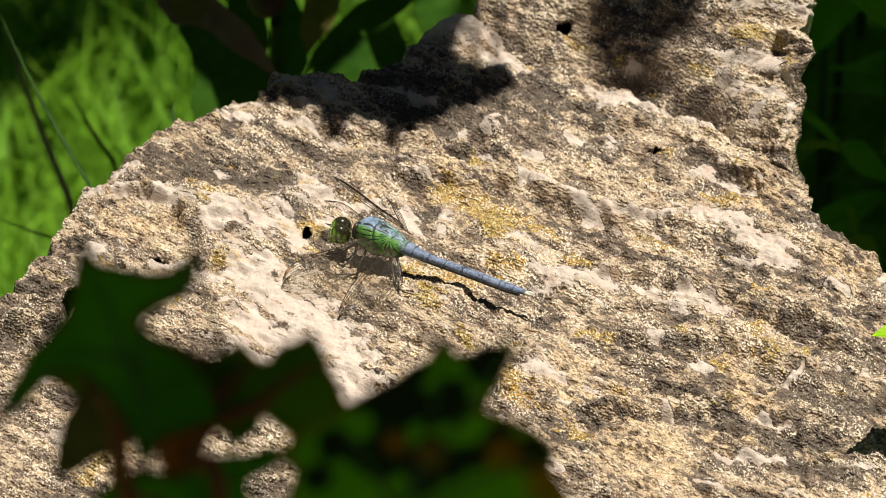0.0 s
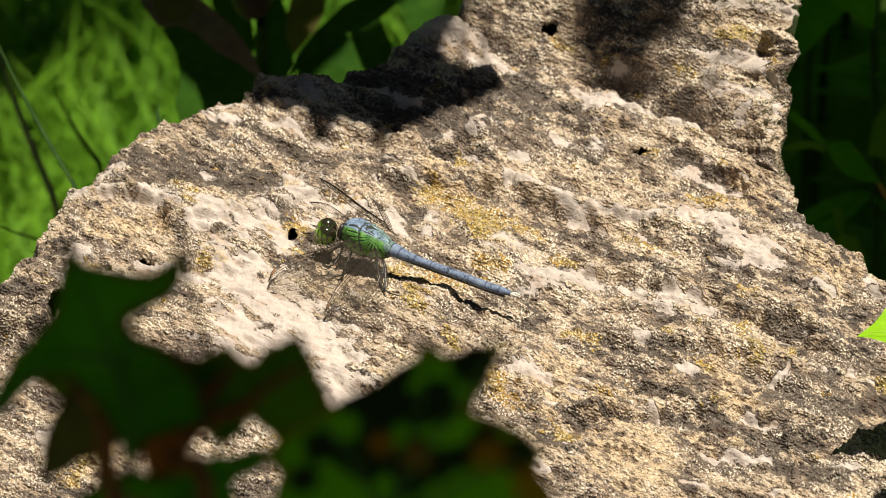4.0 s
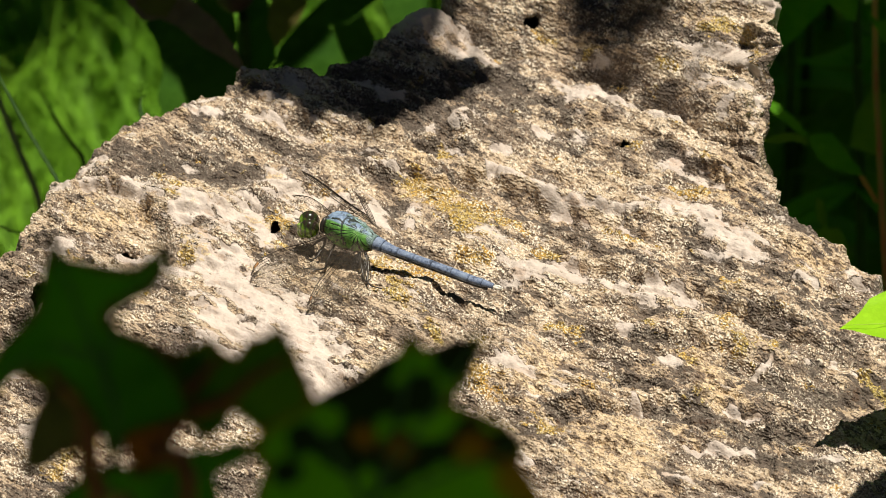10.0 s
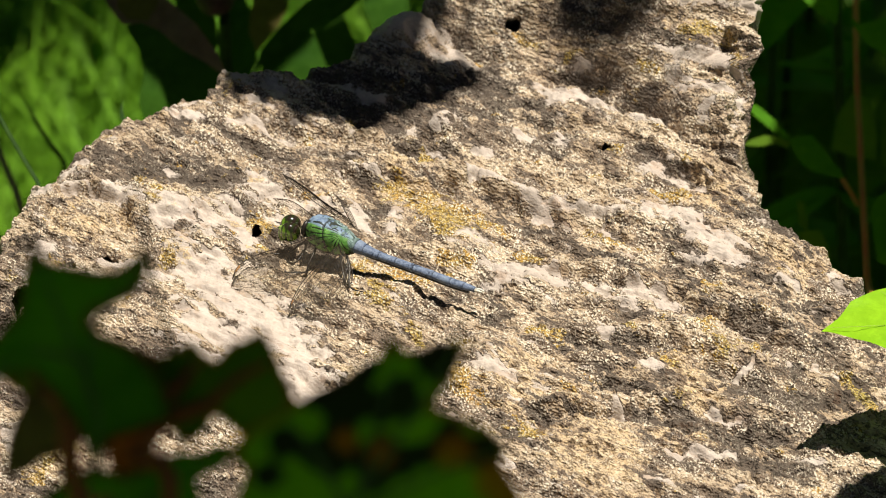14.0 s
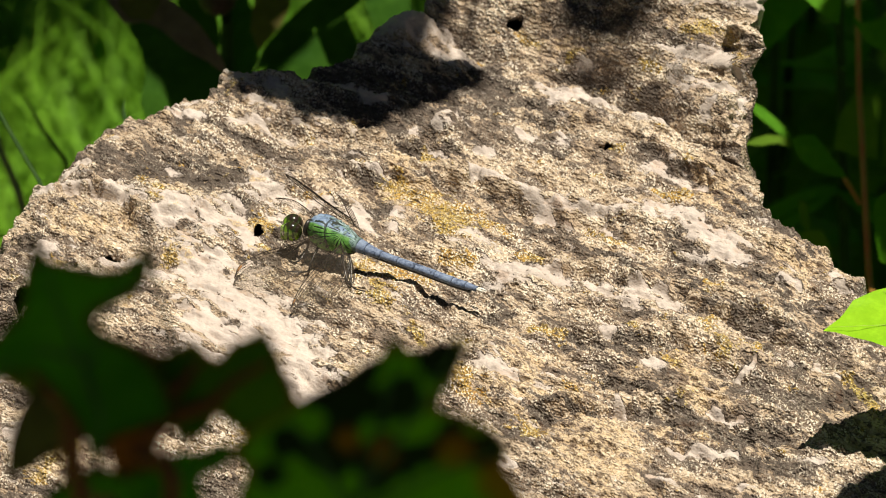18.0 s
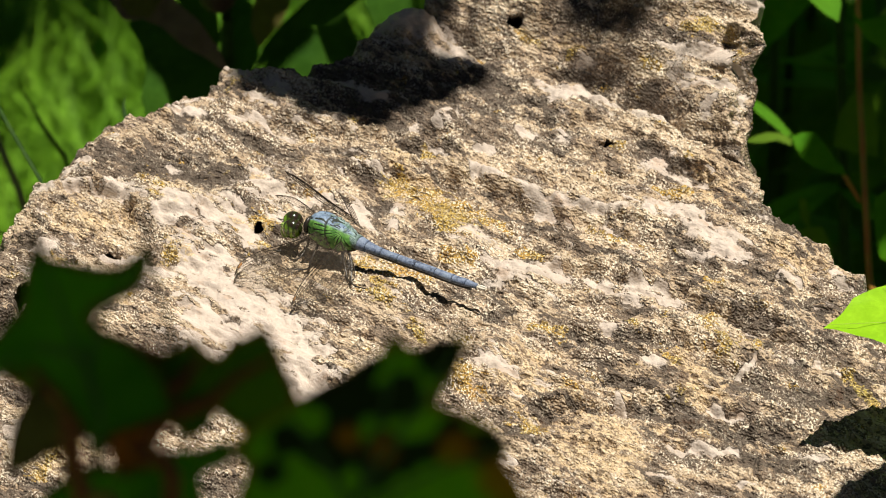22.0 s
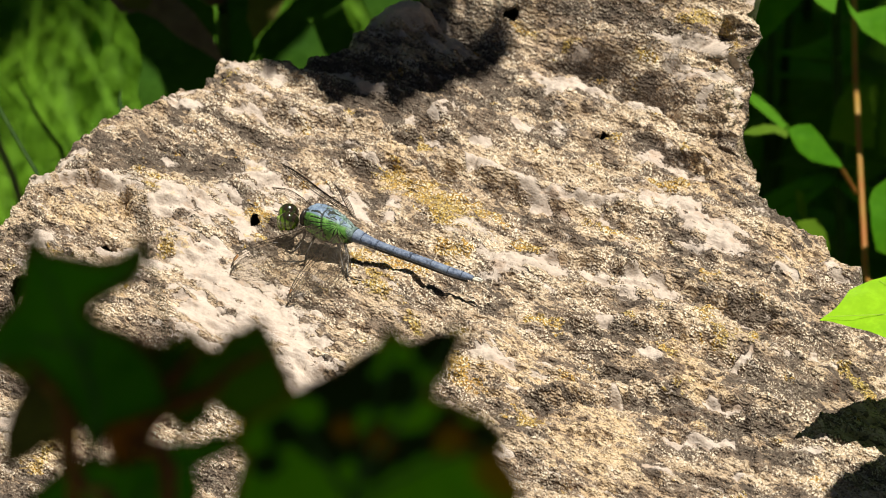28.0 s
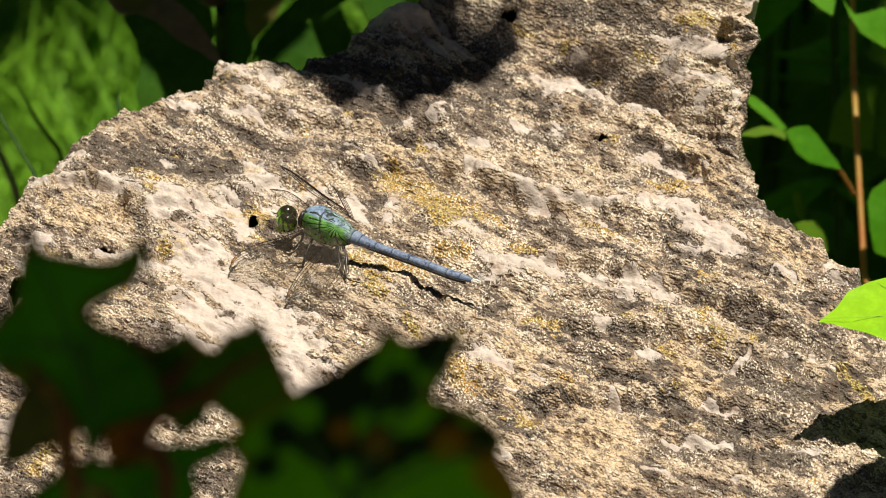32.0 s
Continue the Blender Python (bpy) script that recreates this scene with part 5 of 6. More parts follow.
# ---------------------------------------------------------------- lime leaf beside the boulder
def lance(length, width, n=9, bulge=0.45):
    """A pointed oval outline along +y from the origin."""
    side = []
    for i in range(1, n):
        t = i / n
        side.append((width / 2 * math.sin(math.pi * t ** (0.69 / -math.log(bulge) if bulge != 0.5 else 1)) ** 0.85, length * t))
    return [(0, 0)] + side + [(0, length)] + [(-x, y) for x, y in side[::-1]]


L0 = Vector((150, -60, -360))
lime = thing("sapling", L0, "young sapling with sunlit lime-green leaves beside the boulder", "sapling")


def build_lime():
    at = Vector((91.1, -64.3, 27.0))
    m = flat_to(at - L0, 44)
    lf = blade("leaf", [(-10.5, -1.5), (-7.3, 1.8), (-4.6, 6.1), (-0.4, 8.3), (2.6, 9.2), (8.3, 8.9), (14.9, 4.9), (17.6, -1.5), (14.9, -6.4), (8.3, -8.6), (2.5, -7.2), (-1.5, -4.9), (-5.9, -2.8)], LIME_LEAF, lime, m,
               "bright lime-green leaf glowing in the sun", 0.12, 0.05, 1.6, (), 2, (1, 0))
    ribs([[(17.6, -1.5), (6.6, -0.8), (-9.9, -1.5)], [(11.0, -0.9), (5.5, 3.8), (1.1, 8.0)], [(8.8, -0.9), (4.4, -3.8), (2.2, -6.4)]], LIME_RIB, lf, m, 0.1)
    a = m @ Vector((17, -1, 0))
    part("petiole", sweep(bmesh.new(), curve_points([a, a + Vector((14, -8, -20)), Vector((6, 8, 250)), Vector((0, 0, 200))], 12), 0.7, 6), GREEN_RIB, lime)
    part("stem", sweep(bmesh.new(), curve_points([(0, 0, -5), (5, 4, 120), (8, 8, 260), (20, 40, 420), (24, 60, 560)], 16), [2.2 - 0.08 * i for i in range(16)], 8), GREEN_RIB, lime)
    # a leaf higher up, whose shadow lies on the near corner of the boulder
    for (x, y, z), ln, wd, tz, h in (((80.0, -89.6, 0.0), 40, 27, 96, 175),):
        c = Vector((x, y, z)) + SUN_DIR * h - L0
        m = Matrix.Translation(c) @ Euler((radians(-6), radians(5), radians(tz))).to_matrix().to_4x4() @ Matrix.Translation((0, -ln, 0))
        blade("leaf", lance(ln, wd, 12, 0.58), LIME_LEAF, lime, m, "lime-green leaf high on the sapling", 0.15, 0.1, 2.0, (), int(ln))
        part("petiole", sweep(bmesh.new(), curve_points([m @ Vector((0, 0, 0)), m @ Vector((3, -14, -3)), Vector((20, 40, 420))], 10), 0.6, 6), GREEN_RIB, lime)


LIME_RIB = plain_material("lime_rib", (0.30, 0.45, 0.05), (0.36, 0.5, 0.07), 300, 0.5)
build_lime()

# ---------------------------------------------------------------- plants behind
DEEP = leaf_material("deep_green_leaf", (0.024, 0.072, 0.008), (0.045, 0.115, 0.012), 0.35, 0.25)
MID = leaf_material("mid_green_leaf", (0.06, 0.15, 0.008), (0.11, 0.21, 0.012), 0.55, 0.4)
FRESH = leaf_material("fresh_green_leaf", (0.05, 0.19, 0.005), (0.085, 0.25, 0.008), 0.55, 0.4)
DULL = leaf_material("dull_green_leaf", (0.022, 0.065, 0.006), (0.04, 0.095, 0.008), 0.6, 0.3)
BROWN = leaf_material("browned_leaf", (0.10, 0.085, 0.025), (0.15, 0.13, 0.035), 0.6, 0.4)
MAUVE = leaf_material("mauve_brown_leaf", (0.16, 0.10, 0.085), (0.24, 0.16, 0.12), 0.6, 0.2)
BUD = plain_material("dark_bud", (0.03, 0.012, 0.010), (0.05, 0.02, 0.015), 200, 0.6)
STALK = plain_material("dark_green_stalk", (0.015, 0.04, 0.008), (0.03, 0.065, 0.012), 200, 0.7, 0.1)
RUSSET = plain_material("russet_stem", (0.34, 0.11, 0.025), (0.30, 0.19, 0.03), 120, 0.5)
GRASS = plain_material("grass_blade", (0.055, 0.165, 0.007), (0.125, 0.265, 0.012), 12, 0.6, 0.2, 0.0002, 0.3)

B0 = Vector((-35, 250, -360))
broad = thing("broadleaf_weed", B0, "tall broad-leaved weed with browned lower leaves in shade", "weed")


def back_leaf(plant, base, ring, mat, centre, tilt, label="", seed=0, cup=0.1):
    m = flat_to(Vector(centre) - base, tilt)
    return blade("leaf", ring, mat, plant, m, label, cup, 0.0, 2.5, (), seed)


def build_broad():
    def lf(d, ring, mat, tilt, label, seed, c):
        back_leaf(broad, B0, ring, mat, c, tilt, label, seed)
    lf(1800, [(-11.0, 9.7), (-7.8, 3.6), (-6.8, -2.6), (-8.0, -7.8), (-6.5, -13.6), (2.5, -12.3), (12.5, -5.8), (10.8, -2.3), (6.5, 1.0), (1.2, 4.1), (-3.5, 8.3), (-7.8, 10.4)], DEEP, 15, "very dark green broad leaf", 1, (-48.0, 186.8, -81.8))
    lf(1820, [(-16.2, 10.8), (-5.1, 12.1), (0.3, 7.5), (6.1, 1.9), (10.6, -4.3), (13.1, -10.8), (10.1, -11.0), (4.8, -7.0), (0.0, -2.7), (-4.8, 1.3), (-10.6, 2.4), (-13.4, 6.2)], MAUVE, 20, "browned mauve leaf edge", 2, (-49.8, 207.8, -86.7))
    lf(1815, [(-4.8, 5.4), (3.8, 6.7), (5.3, 0.3), (2.8, -4.0), (-1.5, -3.5), (-3.8, -1.1)], BROWN, 20, "tan withered leaf", 8, (-57.2, 207.3, -78.8))
    lf(1850, [(-6.2, 7.8), (0.8, 6.5), (3.9, 0.0), (5.1, -6.5), (3.3, -9.7), (0.0, -5.2), (-4.1, -0.5)], DULL, 10, "green leaf catching some light", 3, (-44.2, 235.1, -100.1))
    lf(1860, [(-4.5, -3.9), (-4.0, 1.3), (-2.2, 7.9), (5.3, 6.6), (4.5, 1.3), (2.5, -2.9), (-1.2, -7.1), (-2.6, -8.7)], BROWN, 10, "tan-green withered leaf", 4, (-28.3, 243.4, -105.6))
    lf(1840, [(-13.3, -11.6), (-11.2, -5.6), (-6.4, 0.3), (-0.8, 6.1), (6.4, 9.3), (15.3, 10.6), (9.2, 4.0), (3.6, -0.3), (-2.3, -1.6), (-6.9, -5.6)], DEEP, 15, "very dark green narrow leaf", 5, (-18.4, 225.3, -96.7))
    # the darker green stands in for shade missing on this leaf
    lf(1870, [(-9.3, -4.9), (-6.8, -0.7), (-2.1, 3.0), (2.1, 5.9), (5.7, 0.7), (7.3, -4.6), (2.6, -7.3), (-5.2, -7.3)], DEEP, 10, "dull green leaf", 6, (-21.3, 246.9, -118.1))
    lf(1855, [(-5.9, 0.3), (0.0, 5.8), (1.8, 2.6), (3.9, -2.6), (5.9, -4.7), (1.3, -9.2), (-2.8, -7.8)], DEEP, 10, "dark green leaf", 7, (-12.1, 237.0, -106.1))
    lf(1880, [(-6.0, 6.6), (5.2, 6.6), (6.5, -5.3), (2.6, -6.9), (-2.4, -5.3), (-4.6, 0.0)], DEEP, 10, "very dark leaf against the boulder", 9, (-1.8, 260.9, -115.6))
    lf(1890, [(-2.9, 6.7), (1.3, 12.0), (3.9, 4.0), (4.7, -5.3), (2.6, -10.7), (-2.6, -10.7)], DEEP, 10, "dark green leaf", 10, (-36.0, 265.5, -126.4))
    top, foot = Vector((-37.6, 217.6, -90.2)), Vector((-37.5, 219.6, -122.2))
    pts = curve_points([top - B0, foot - B0, Vector((0, -30, 140)), Vector((0, 0, -5))], 16)
    part("stem", sweep(bmesh.new(), pts, [1.3 + 0.12 * i for i in range(16)], 8), STALK, broad, "dark green stem")
    up = curve_points([top - B0, top - B0 + Vector((2, 20, 90)), top - B0 + Vector((10, 30, 200))], 10)
    part("stem", sweep(bmesh.new(), up, 1.3, 8), STALK, broad, "dark green upper stem")
    bm = bmesh.new()
    ball(bm, Vector((-39.5, 216.8, -82.6)) - B0, 4.6, 4.6, 5.2, None, 16, 12)
    part("bud", bm, BUD, broad, "dark red-brown bud")
    rnd = random.Random(8)
    # upper whorls, which shade the plant
    for k in range(11):
        a = k * 2.4 + 1.0
        h = 110 + 14 * k
        m = Matrix.Translation(top - B0 + Vector((4, 24 + 0.05 * h, h))) @ Euler((radians(rnd.uniform(-25, 5)), 0, a)).to_matrix().to_4x4()
        blade("leaf", lance(rnd.uniform(80, 120), rnd.uniform(30, 42)), DEEP, broad, m, "dark green upper leaf", 0.2, 0.15, 6.0, (), 40 + k)


build_broad()


def weed(name, base, top, count, mat, seed, size=(34, 60), label="dark green leafy weed in deep shade", stem_r=1.2):
    """A leafy stem from base to top with lance leaves all round."""
    base, top = Vector(base), Vector(top)
    w = thing(name, base, label, "weed", "weeds behind the boulder")
    rnd = random.Random(seed)
    bend = Vector((rnd.uniform(-14, 14), rnd.uniform(-14, 14), 0))
    pts = curve_points([(0, 0, -4), (top - base) * 0.5 + bend, top - base], 14)
    part("stem", sweep(bmesh.new(), pts, [stem_r * (1.5 - 0.07 * i) for i in range(14)], 7), STALK, w)
    for k in range(count):
        u = 0.12 + 0.88 * (k + 0.5) / count
        p = pts[min(13, int(u * 13))]
        m = Matrix.Translation(p) @ Euler((radians(rnd.uniform(-50, 25)), radians(rnd.uniform(-25, 25)), k * 2.4 + rnd.uniform(-.4, .4))).to_matrix().to_4x4()
        ln = rnd.uniform(*size)
        blade("leaf", lance(ln, ln * rnd.uniform(0.26, 0.42)), mat, w, m, "", 0.25, 0.2, 5.0, (), seed + k)
    return w


RIGHT = [(92.0, 222.5, -118.0, 5), (110.5, 300.8, -180.7, 6), (91.1, 353.2, -192.9, 7), (118.2, 267.0, -141.7, 8), (109.2, 424.8, -230.2, 9), (89.3, 278.9, -177.1, 10), (124.7, 302.8, -195.2, 11), (127.8, 483.2, -268.9, 12)]
for x, y, z, s in RIGHT:
    weed("leafy_weed", (x + (s % 3 - 1) * 20, y + 25, -360), (x, y + 40, z + 190), 16, FRESH if s % 2 else MID, s * 31)

W0 = Vector((104.2, 159.6, -120.8)) + Vector((0, 60, 0))
W0.z = -360
sprig = thing("russet_stemmed_weed", W0, "leafy weed with a russet stem and pointed green leaves", "weed")


def build_sprig():
    low, mid, high = Vector((104.4, 151.4, -115.0)), Vector((103.5, 177.5, -95.2)), Vector((103.3, 203.1, -76.1))
    pts = curve_points([(0, 0, -4), low + (low - mid) * 0.7 - W0, low - W0, mid - W0, high - W0, high - W0 + Vector((-2, 30, 120))], 24)
    part("stem", sweep(bmesh.new(), pts, [0.8 - 0.01 * i for i in range(24)], 8), RUSSET, sprig, "russet and green stem")

    def lf(d, ring, mat, tilt, label, seed, c):
        return back_leaf(sprig, W0, ring, mat, c, tilt, label, seed)
    lf(1790, [(-6.1, 4.0), (-3.6, 4.8), (-0.9, 4.9), (1.4, 2.2), (3.4, -0.9), (5.3, -3.2), (6.1, -5.0), (2.6, -4.4), (-0.9, -3.5), (-3.6, -1.4), (-5.1, 1.4)], FRESH, 15, "pointed fresh green leaf", 1, (93.4, 166.8, -93.1))
    lf(1795, [(4.7, 0.3), (2.2, 1.5), (-0.5, 1.9), (-3.2, 1.1), (-5.7, -0.3), (-2.5, -0.8), (1.5, -0.3), (4.5, -1.4)], MID, 25, "green leaf bent over", 2, (83.0, 172.7, -93.4))
    lf(1800, [(-5.8, 4.1), (-1.8, 1.9), (1.8, -1.7), (4.8, -5.5), (3.5, -6.1), (0.2, -3.3), (-3.0, -0.3)], FRESH, 25, "narrow fresh leaf", 3, (83.2, 180.4, -91.1))
    lf(1790, [(-6.2, 4.3), (-1.2, 7.2), (3.5, 5.7), (3.2, -0.6), (2.5, -4.6), (-0.2, -2.9), (-3.2, 0.3)], FRESH, 30, "fresh green leaf", 4, (95.2, 185.7, -66.1))
    lf(1785, [(-7.2, 9.6), (-5.5, 4.1), (-3.5, 1.4), (2.5, 3.0), (7.4, 0.0), (12.4, -6.8), (7.4, -9.6), (2.5, -6.6), (-2.5, -3.0), (-5.0, 1.4)], FRESH, 25, "fresh green leaf", 5, (106.1, 178.6, -67.4))
    lf(1780, [(-3.5, 3.8), (-2.5, 6.4), (1.2, 9.0), (6.2, 7.4), (9.9, -1.3), (6.2, -7.7), (1.2, -9.0), (-2.2, -7.7), (-3.2, -2.6)], FRESH, 15, "broad fresh leaf", 6, (108.3, 149.6, -100.1))
    lf(1860, [(-3.9, -4.2), (-2.1, 3.9), (1.3, 8.9), (5.2, 7.9), (6.5, 0.0), (6.5, -6.6), (1.3, -5.9)], MID, 10, "green leaf behind the stem", 7, (104.1, 227.9, -127.9))
    lf(1880, [(-5.2, -8.0), (-5.2, 5.3), (-1.3, 9.9), (3.9, 6.6), (5.2, -5.3), (0.0, -10.6)], MID, 10, "green leaf behind the stem", 8, (118.3, 244.4, -139.1))
    lf(1810, [(-3.8, 1.3), (-1.3, 1.8), (1.3, 1.9), (3.0, -1.3), (3.8, -5.1), (0.0, -4.5)], MID, 10, "small green leaf", 9, (93.8, 172.8, -119.3))
    lf(1830, [(-1.3, 3.6), (0.3, 3.1), (1.3, -1.3), (0.8, -3.9), (-1.0, -1.3)], MID, 10, "small narrow green leaf", 10, (92.3, 192.1, -126.6))
    a, b = Vector((98.9, 164.1, -96.9)), Vector((102.8, 166.5, -105.7))
    part("petiole", sweep(bmesh.new(), curve_points([a - W0, (a + b) / 2 - W0, b - W0], 8), 0.5, 6), RUSSET, sprig)


build_sprig()


def tall_grass(name, root, tip, width, mat, label):
    root, tip = Vector(root), Vector(tip)
    knee = root + (root - tip) * 0.7
    base = Vector((knee.x, knee.y + 10, -362))
    g = thing(name, base, label, "grass", "tall grass blades")
    side = Vector((-0.8, 0, 0))
    pts = [tip.lerp(root, i / 9) + side * math.sin(math.pi * i / 9) for i in range(9)]
    pts += [root.lerp(knee, i / 9).lerp(knee.lerp(base, i / 9), i / 9) for i in range(10)]
    bm = sweep(bmesh.new(), [p - base for p in pts], [width * min(1, 0.15 + 0.14 * i) for i in range(19)], 6, 0.3)
    part("blade", bm, mat, g)


STRAW = plain_material("pale_straw", (0.22, 0.22, 0.07), (0.30, 0.28, 0.12), 200, 0.6)
tall_grass("grass_blade", (-74.1, 89.8, -46.1), (-94.5, 143.2, -39.6), 0.5, STALK, "single dark green grass blade")
tall_grass("grass_blade", (-87.0, 236.9, -149.8), (-102.4, 276.1, -128.7), 0.9, STRAW, "pale straw-coloured dry grass blade")
tall_grass("grass_blade", (-75.4, 224.5, -132.6), (-86.7, 251.2, -129.5), 0.6, STALK, "dark green grass blade")
tall_grass("grass_blade", (-55.7, 112.6, -48.4), (-57.2, 124.5, -48.9), 0.6, STALK, "short dark green grass blade")
tall_grass("grass_blade", (-85.5, 165.0, -113.1), (-101.9, 152.5, -96.1), 0.7, STALK, "leaning dark green grass blade")


def blades(name, spots, low, high, mat, label, seed, width=(1.6, 3.4)):
    """Many curved grass blades in one mesh."""
    rnd = random.Random(seed)
    verts, faces = [], []
    for x, y in spots:
        h, a, w = rnd.uniform(low, high), rnd.uniform(0, 6.28), rnd.uniform(*width)
        lean = rnd.uniform(0.1, 0.9) * h
        sx, sy = math.cos(a) * w / 2, math.sin(a) * w / 2
        dx, dy = -math.sin(a) * lean, math.cos(a) * lean
        n = len(verts)
        for t in (0.0, 0.35, 0.7):
            k = 1 - 0.5 * t
            cx, cy, cz = x + dx * t * t, y + dy * t * t, GROUND * 1000 - 6 + h * t
            verts += [(cx - sx * k, cy - sy * k, cz), (cx + sx * k, cy + sy * k, cz)]
        verts.append((x + dx, y + dy, GROUND * 1000 - 6 + h))
        faces += [(n, n + 1, n + 3, n + 2), (n + 2, n + 3, n + 5, n + 4), (n + 4, n + 5, n + 6)]
    me = bpy.data.meshes.new(name)
    me.from_pydata([(a * MM, b * MM, c * MM) for a, b, c in verts], [], faces)
    me.materials.append(mat)
    ob = new(name, me)
    return tagged(ob, label, "grass", kind="stuff")


# two thin blades in front of the boulder
tall_grass("grass_blade", NEAR @ Vector((-33.3, -308.8, 195.4)), NEAR @ Vector((-39.6, -287.9, 225.2)), 0.36, STALK, "thin green grass blade in front of the boulder")
tall_grass("grass_blade", NEAR @ Vector((5.7, -313.7, 188.3)), NEAR @ Vector((14.7, -300.4, 207.3)), 0.36, STALK, "thin green grass blade in front of the boulder")

rg = random.Random(3)
near = [(rg.uniform(-420, 120), rg.uniform(330, 950)) for _ in range(42000)]
wide = [(x, y) for x, y in ((rg.uniform(-1200, 1200), rg.uniform(-900, 1600)) for _ in range(16000)) if math.hypot(x, y) > 380]
blades("lawn_grass", near, 25, 75, GRASS, "bright sunlit lawn grass behind the boulder", 21, (0.9, 2.2))
blades("meadow_grass", wide, 30, 90, GRASS, "short lawn grass round the boulder", 22, (2.0, 4))

# ---------------------------------------------------------------- unseen overhanging shrub, added to throw the shade
def shrub(name, base, boxes, mat, label, seed, size=(45, 85)):
    """Stems with many leaves in one crown; boxes are (x0, x1, y0, y1, z0, z1, count)."""
    base = Vector(base)
    s = thing(name, base, label, "shrub")
    rnd = random.Random(seed)
    verts, faces = [], []
    for x0, x1, y0, y1, z0, z1, count in boxes:
        mid = Vector(((x0 + x1) / 2, (y0 + y1) / 2, (z0 + z1) / 2)) - base
        part("limb", sweep(bmesh.new(), curve_points([(0, 0, -5), mid * 0.5 + Vector((10, 25, 30)), mid], 12), [5 - 0.3 * i for i in range(12)], 8), RUSSET_BARK, s)
        for _ in range(count):
            c = Vector((rnd.uniform(x0, x1), rnd.uniform(y0, y1), rnd.uniform(z0, z1))) - base
            m = Matrix.Translation(c) @ Euler((rnd.uniform(-.6, .6), rnd.uniform(-.6, .6), rnd.uniform(0, 6.28))).to_matrix().to_4x4()
            ln = rnd.uniform(*size)
            wd, n = ln * rnd.uniform(.22, .3), len(verts)
            shape = [(0, 0, 0), (wd, ln * .3, 3), (wd * .85, ln * .62, 2), (0, ln, -6), (-wd * .85, ln * .62, 2), (-wd, ln * .3, 3), (0, ln * .4, 0)]
            verts += [tuple((m @ Vector(p)) * MM) for p in shape]
            faces += [(n + 6, n + i, n + (i + 1) % 6) for i in range(6)]
    me = bpy.data.meshes.new("crown")
    me.from_pydata(verts, [], faces)
    me.materials.append(mat)
    ob = new("crown", me)
    ob.parent = s
    return s


shrub("shrub", (260, 520, -360), [(90, 520, 230, 620, 150, 420, 270), (140, 600, 320, 700, -60, 160, 210), (-380, 60, 566, 900, 260, 560, 160)], MID, "unseen leafy shrub added to shade the boulder's far side", 51)

# a twig whose leaves shade the far rim of the slab; wind shifts it late on
T0 = Vector((110, 330, 430))
twig = thing("overhanging_twig", T0, "leafy twig that overhangs the boulder and sways", "twig")


def shade_leaf(px, floor, height, length, width):
    """A leaf of the twig, height above the spot on the rock that it shades."""
    c = Vector((px[0], px[1], floor)) + SUN_DIR * (height / SUN_DIR.z) - T0
    turn = math.atan2(-c.x, c.y)
    m = Matrix.Translation(c) @ Euler((radians(-8), radians(6), turn)).to_matrix().to_4x4() @ Matrix.Translation((0, -length / 2, 0))
    blade("leaf", lance(length, width), DEEP, twig, m, "dark green leaf", 0.1, 0.1, 4.0, (), int(length))
    part("petiole", sweep(bmesh.new(), curve_points([m @ Vector((0, 0, 0)), m @ Vector((0, -30, 6)), Vector((0, 0, 0))], 8), 0.7, 6), STALK, twig)


for p, f, h, l, w in (((-31.9, 58.0), 0, 330, 26, 13), ((-26.2, 58.0), 0, 345, 32, 19), ((-18.5, 55.0), 0, 335, 40, 20), ((-13.0, 53.5), 0, 350, 34, 19), ((-6.7, 52.9), 0, 340, 42, 17),
                      ((-0.5, 52.5), 0, 355, 28, 14), ((5.0, 53.5), 0, 345, 18, 12), ((-22.3, 64.2), 0, 365, 40, 24), ((-10.8, 64.2), 0, 370, 40, 26), ((10.0, 56.0), 0, 340, 13, 10), ((-2.5, 70.0), 0, 372, 20, 13), ((-11.0, 71.0), 0, 366, 22, 16), ((1.5, 74.5), 0, 370, 16, 11)):
    shade_leaf(p, f, h, l, w)
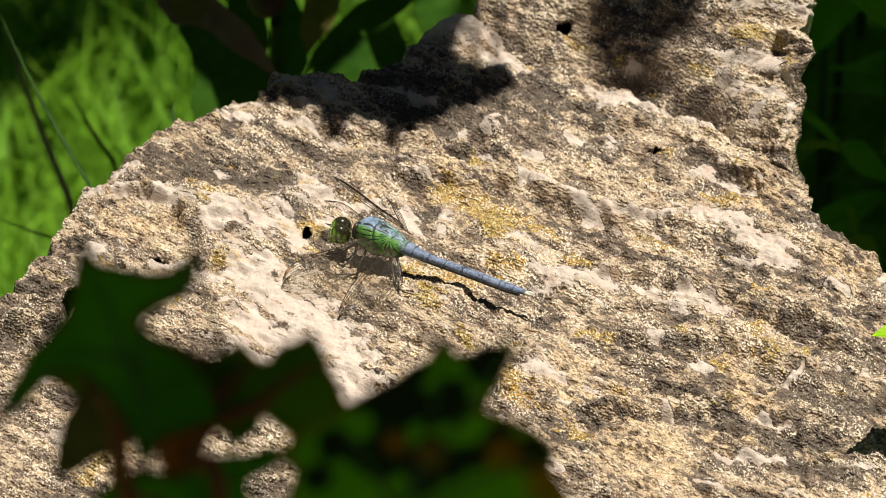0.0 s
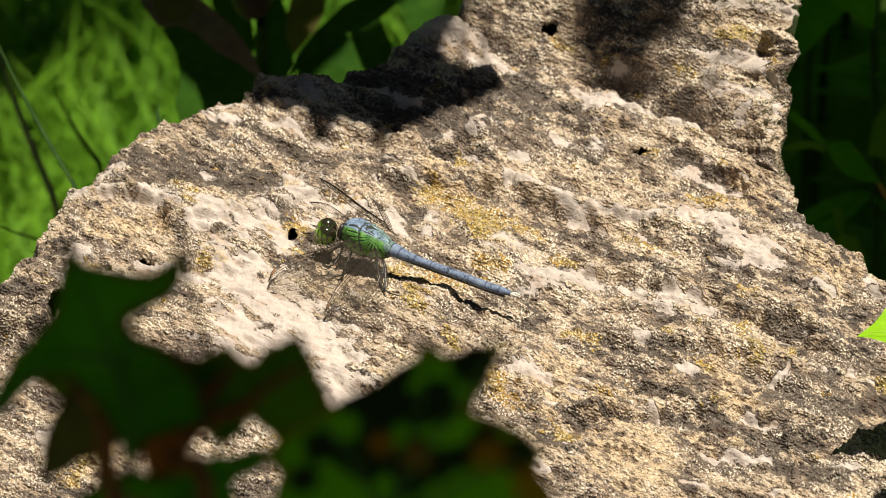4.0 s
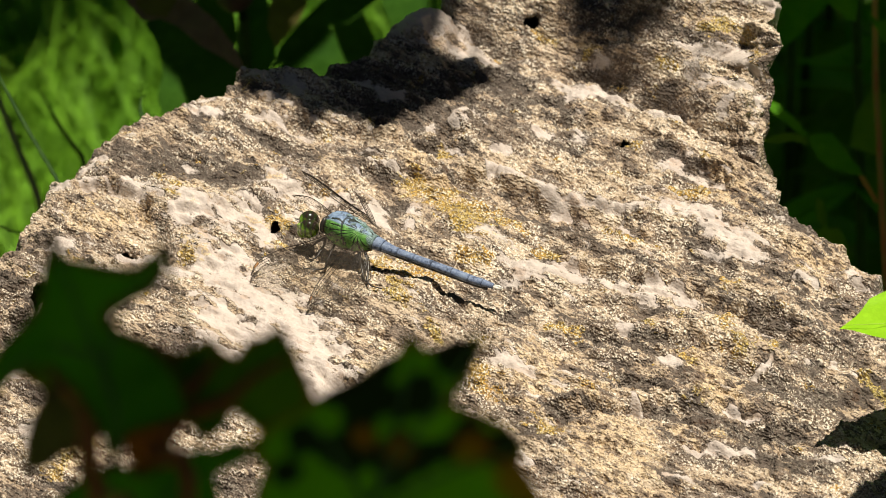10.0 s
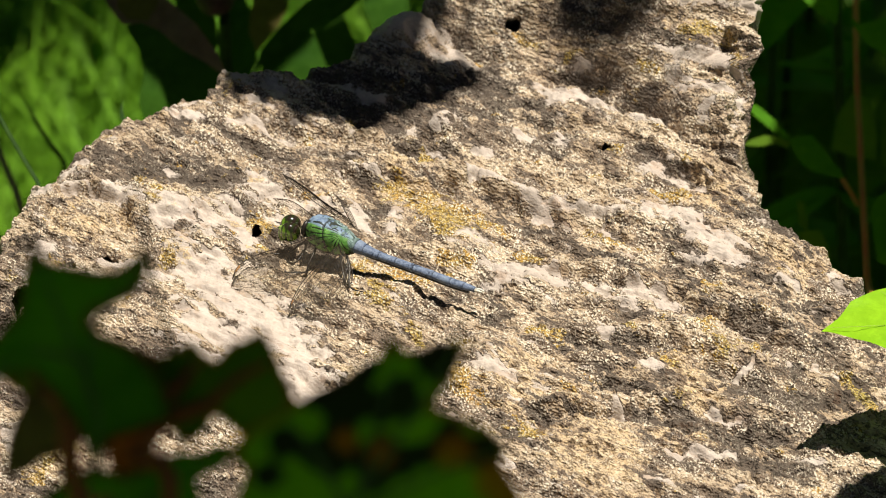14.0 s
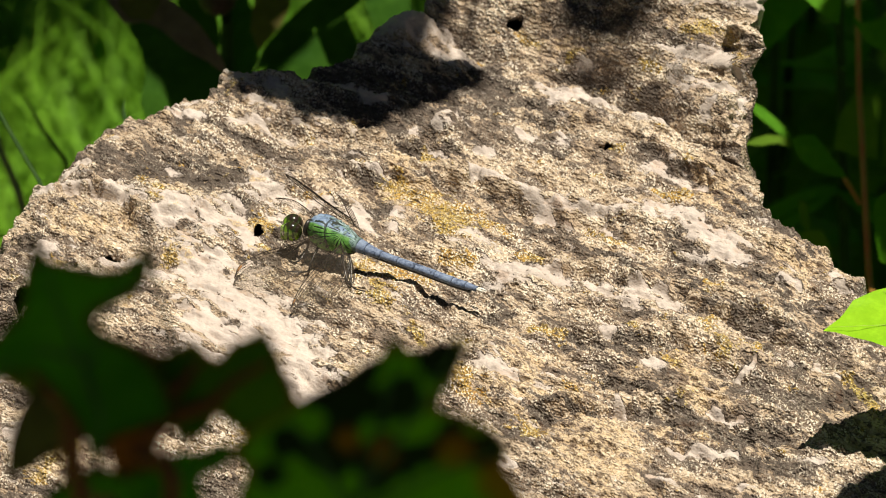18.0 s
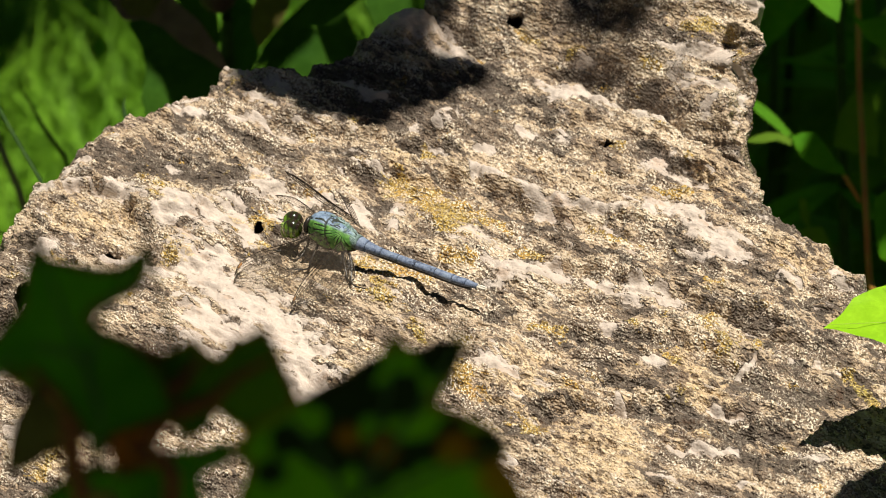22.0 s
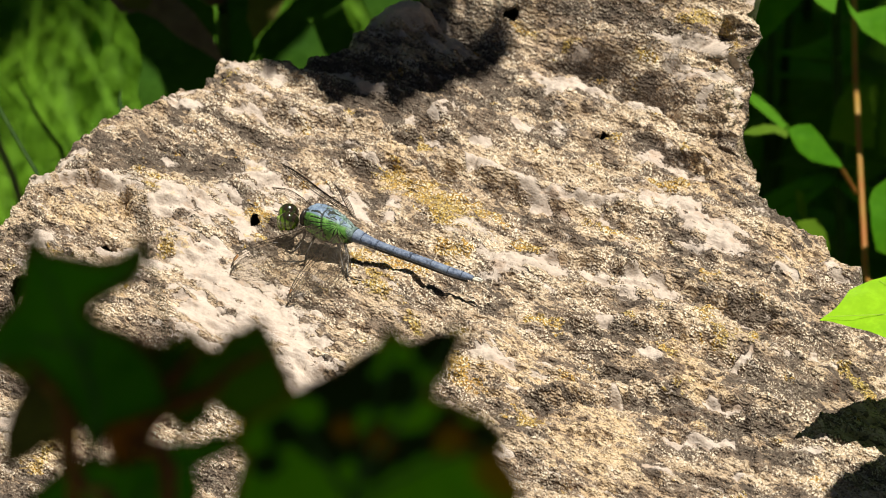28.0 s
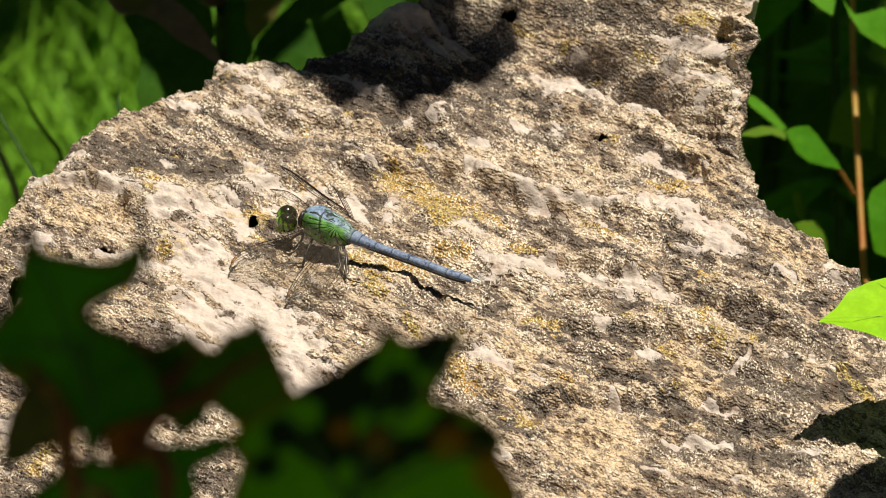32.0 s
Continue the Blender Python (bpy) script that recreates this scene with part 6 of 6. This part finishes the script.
for p, f, h, l, w in (((37.0, 66.5), 14, 460, 22, 14), ((42.0, 64.5), 14, 470, 24, 15), ((47.5, 66.0), 14, 460, 22, 14), ((41.0, 73.0), 14, 470, 28, 30), ((34.0, 74.0), 14, 465, 26, 16)):
    shade_leaf(p, f, h, l, w)


# a second spray, which shades the russet-stemmed weed until the wind lifts it aside
V0 = Vector((220, 420, 260))
spray = thing("overhanging_spray", V0, "leafy spray that shades the weed until it sways aside", "twig")
rv = random.Random(17)
for k in range(22):
    c = Vector((rv.uniform(74, 150), rv.uniform(140, 225), rv.uniform(120, 170))) + Vector((SUN_DIR.x, SUN_DIR.y, 0)) * 240 - V0
    m = Matrix.Translation(c) @ Euler((radians(rv.uniform(-20, 10)), radians(rv.uniform(-15, 15)), math.atan2(-c.x, c.y) + rv.uniform(-.5, .5))).to_matrix().to_4x4() @ Matrix.Translation((0, -28, 0))
    blade("leaf", lance(56, 30), FRESH, spray, m, "dark green leaf", 0.1, 0.1, 5.0, (), 60 + k)
    part("petiole", sweep(bmesh.new(), curve_points([m @ Vector((0, 0, 0)), m @ Vector((0, -20, 6)), Vector((0, 0, 0))], 8), 0.8, 6), STALK, spray)


# ---------------------------------------------------------------- what moves
def motions():
    """The head turns a little; the twig's leaves shift in the wind."""
    at = HEAD_AT * MM
    walk(head, [(t, pose(*at, a, b, c)) for t, a, b, c in (
        (0, 0, 0, 0), (6, 0, 0, 0), (7.5, 0, -3, 2), (9, 6, -8, 8), (10, 3, -4, 4), (13, 0, 0, 0), (23, 0, -2, 2), (28, 2, -5, 5), (32, 2, -4, 4))])
    b = T0 * MM
    walk(twig, [(t, pose(b.x + dx * MM, b.y + dy * MM, b.z, 0, 0, 0)) for t, dx, dy in (
        (0, 0, 3), (6, 1, 3), (12, 3, 3.5), (17, 4, 4), (23, 5, 4), (25.5, 6, 5), (27.5, 9, 8), (28.5, 11, 9), (30, 11, 9), (32, 12, 9))])

    c = V0 * MM
    walk(spray, [(t, pose(c.x + dx * MM, c.y + dy * MM, c.z, 0, 0, 0)) for t, dx, dy in (
        (0, 0, 0), (8, 4, 2), (14, 14, 8), (19, 18, 10), (23, 26, 16), (25.5, 40, 30), (27.5, 84, 60), (29, 90, 64), (32, 87, 62))])


motions()
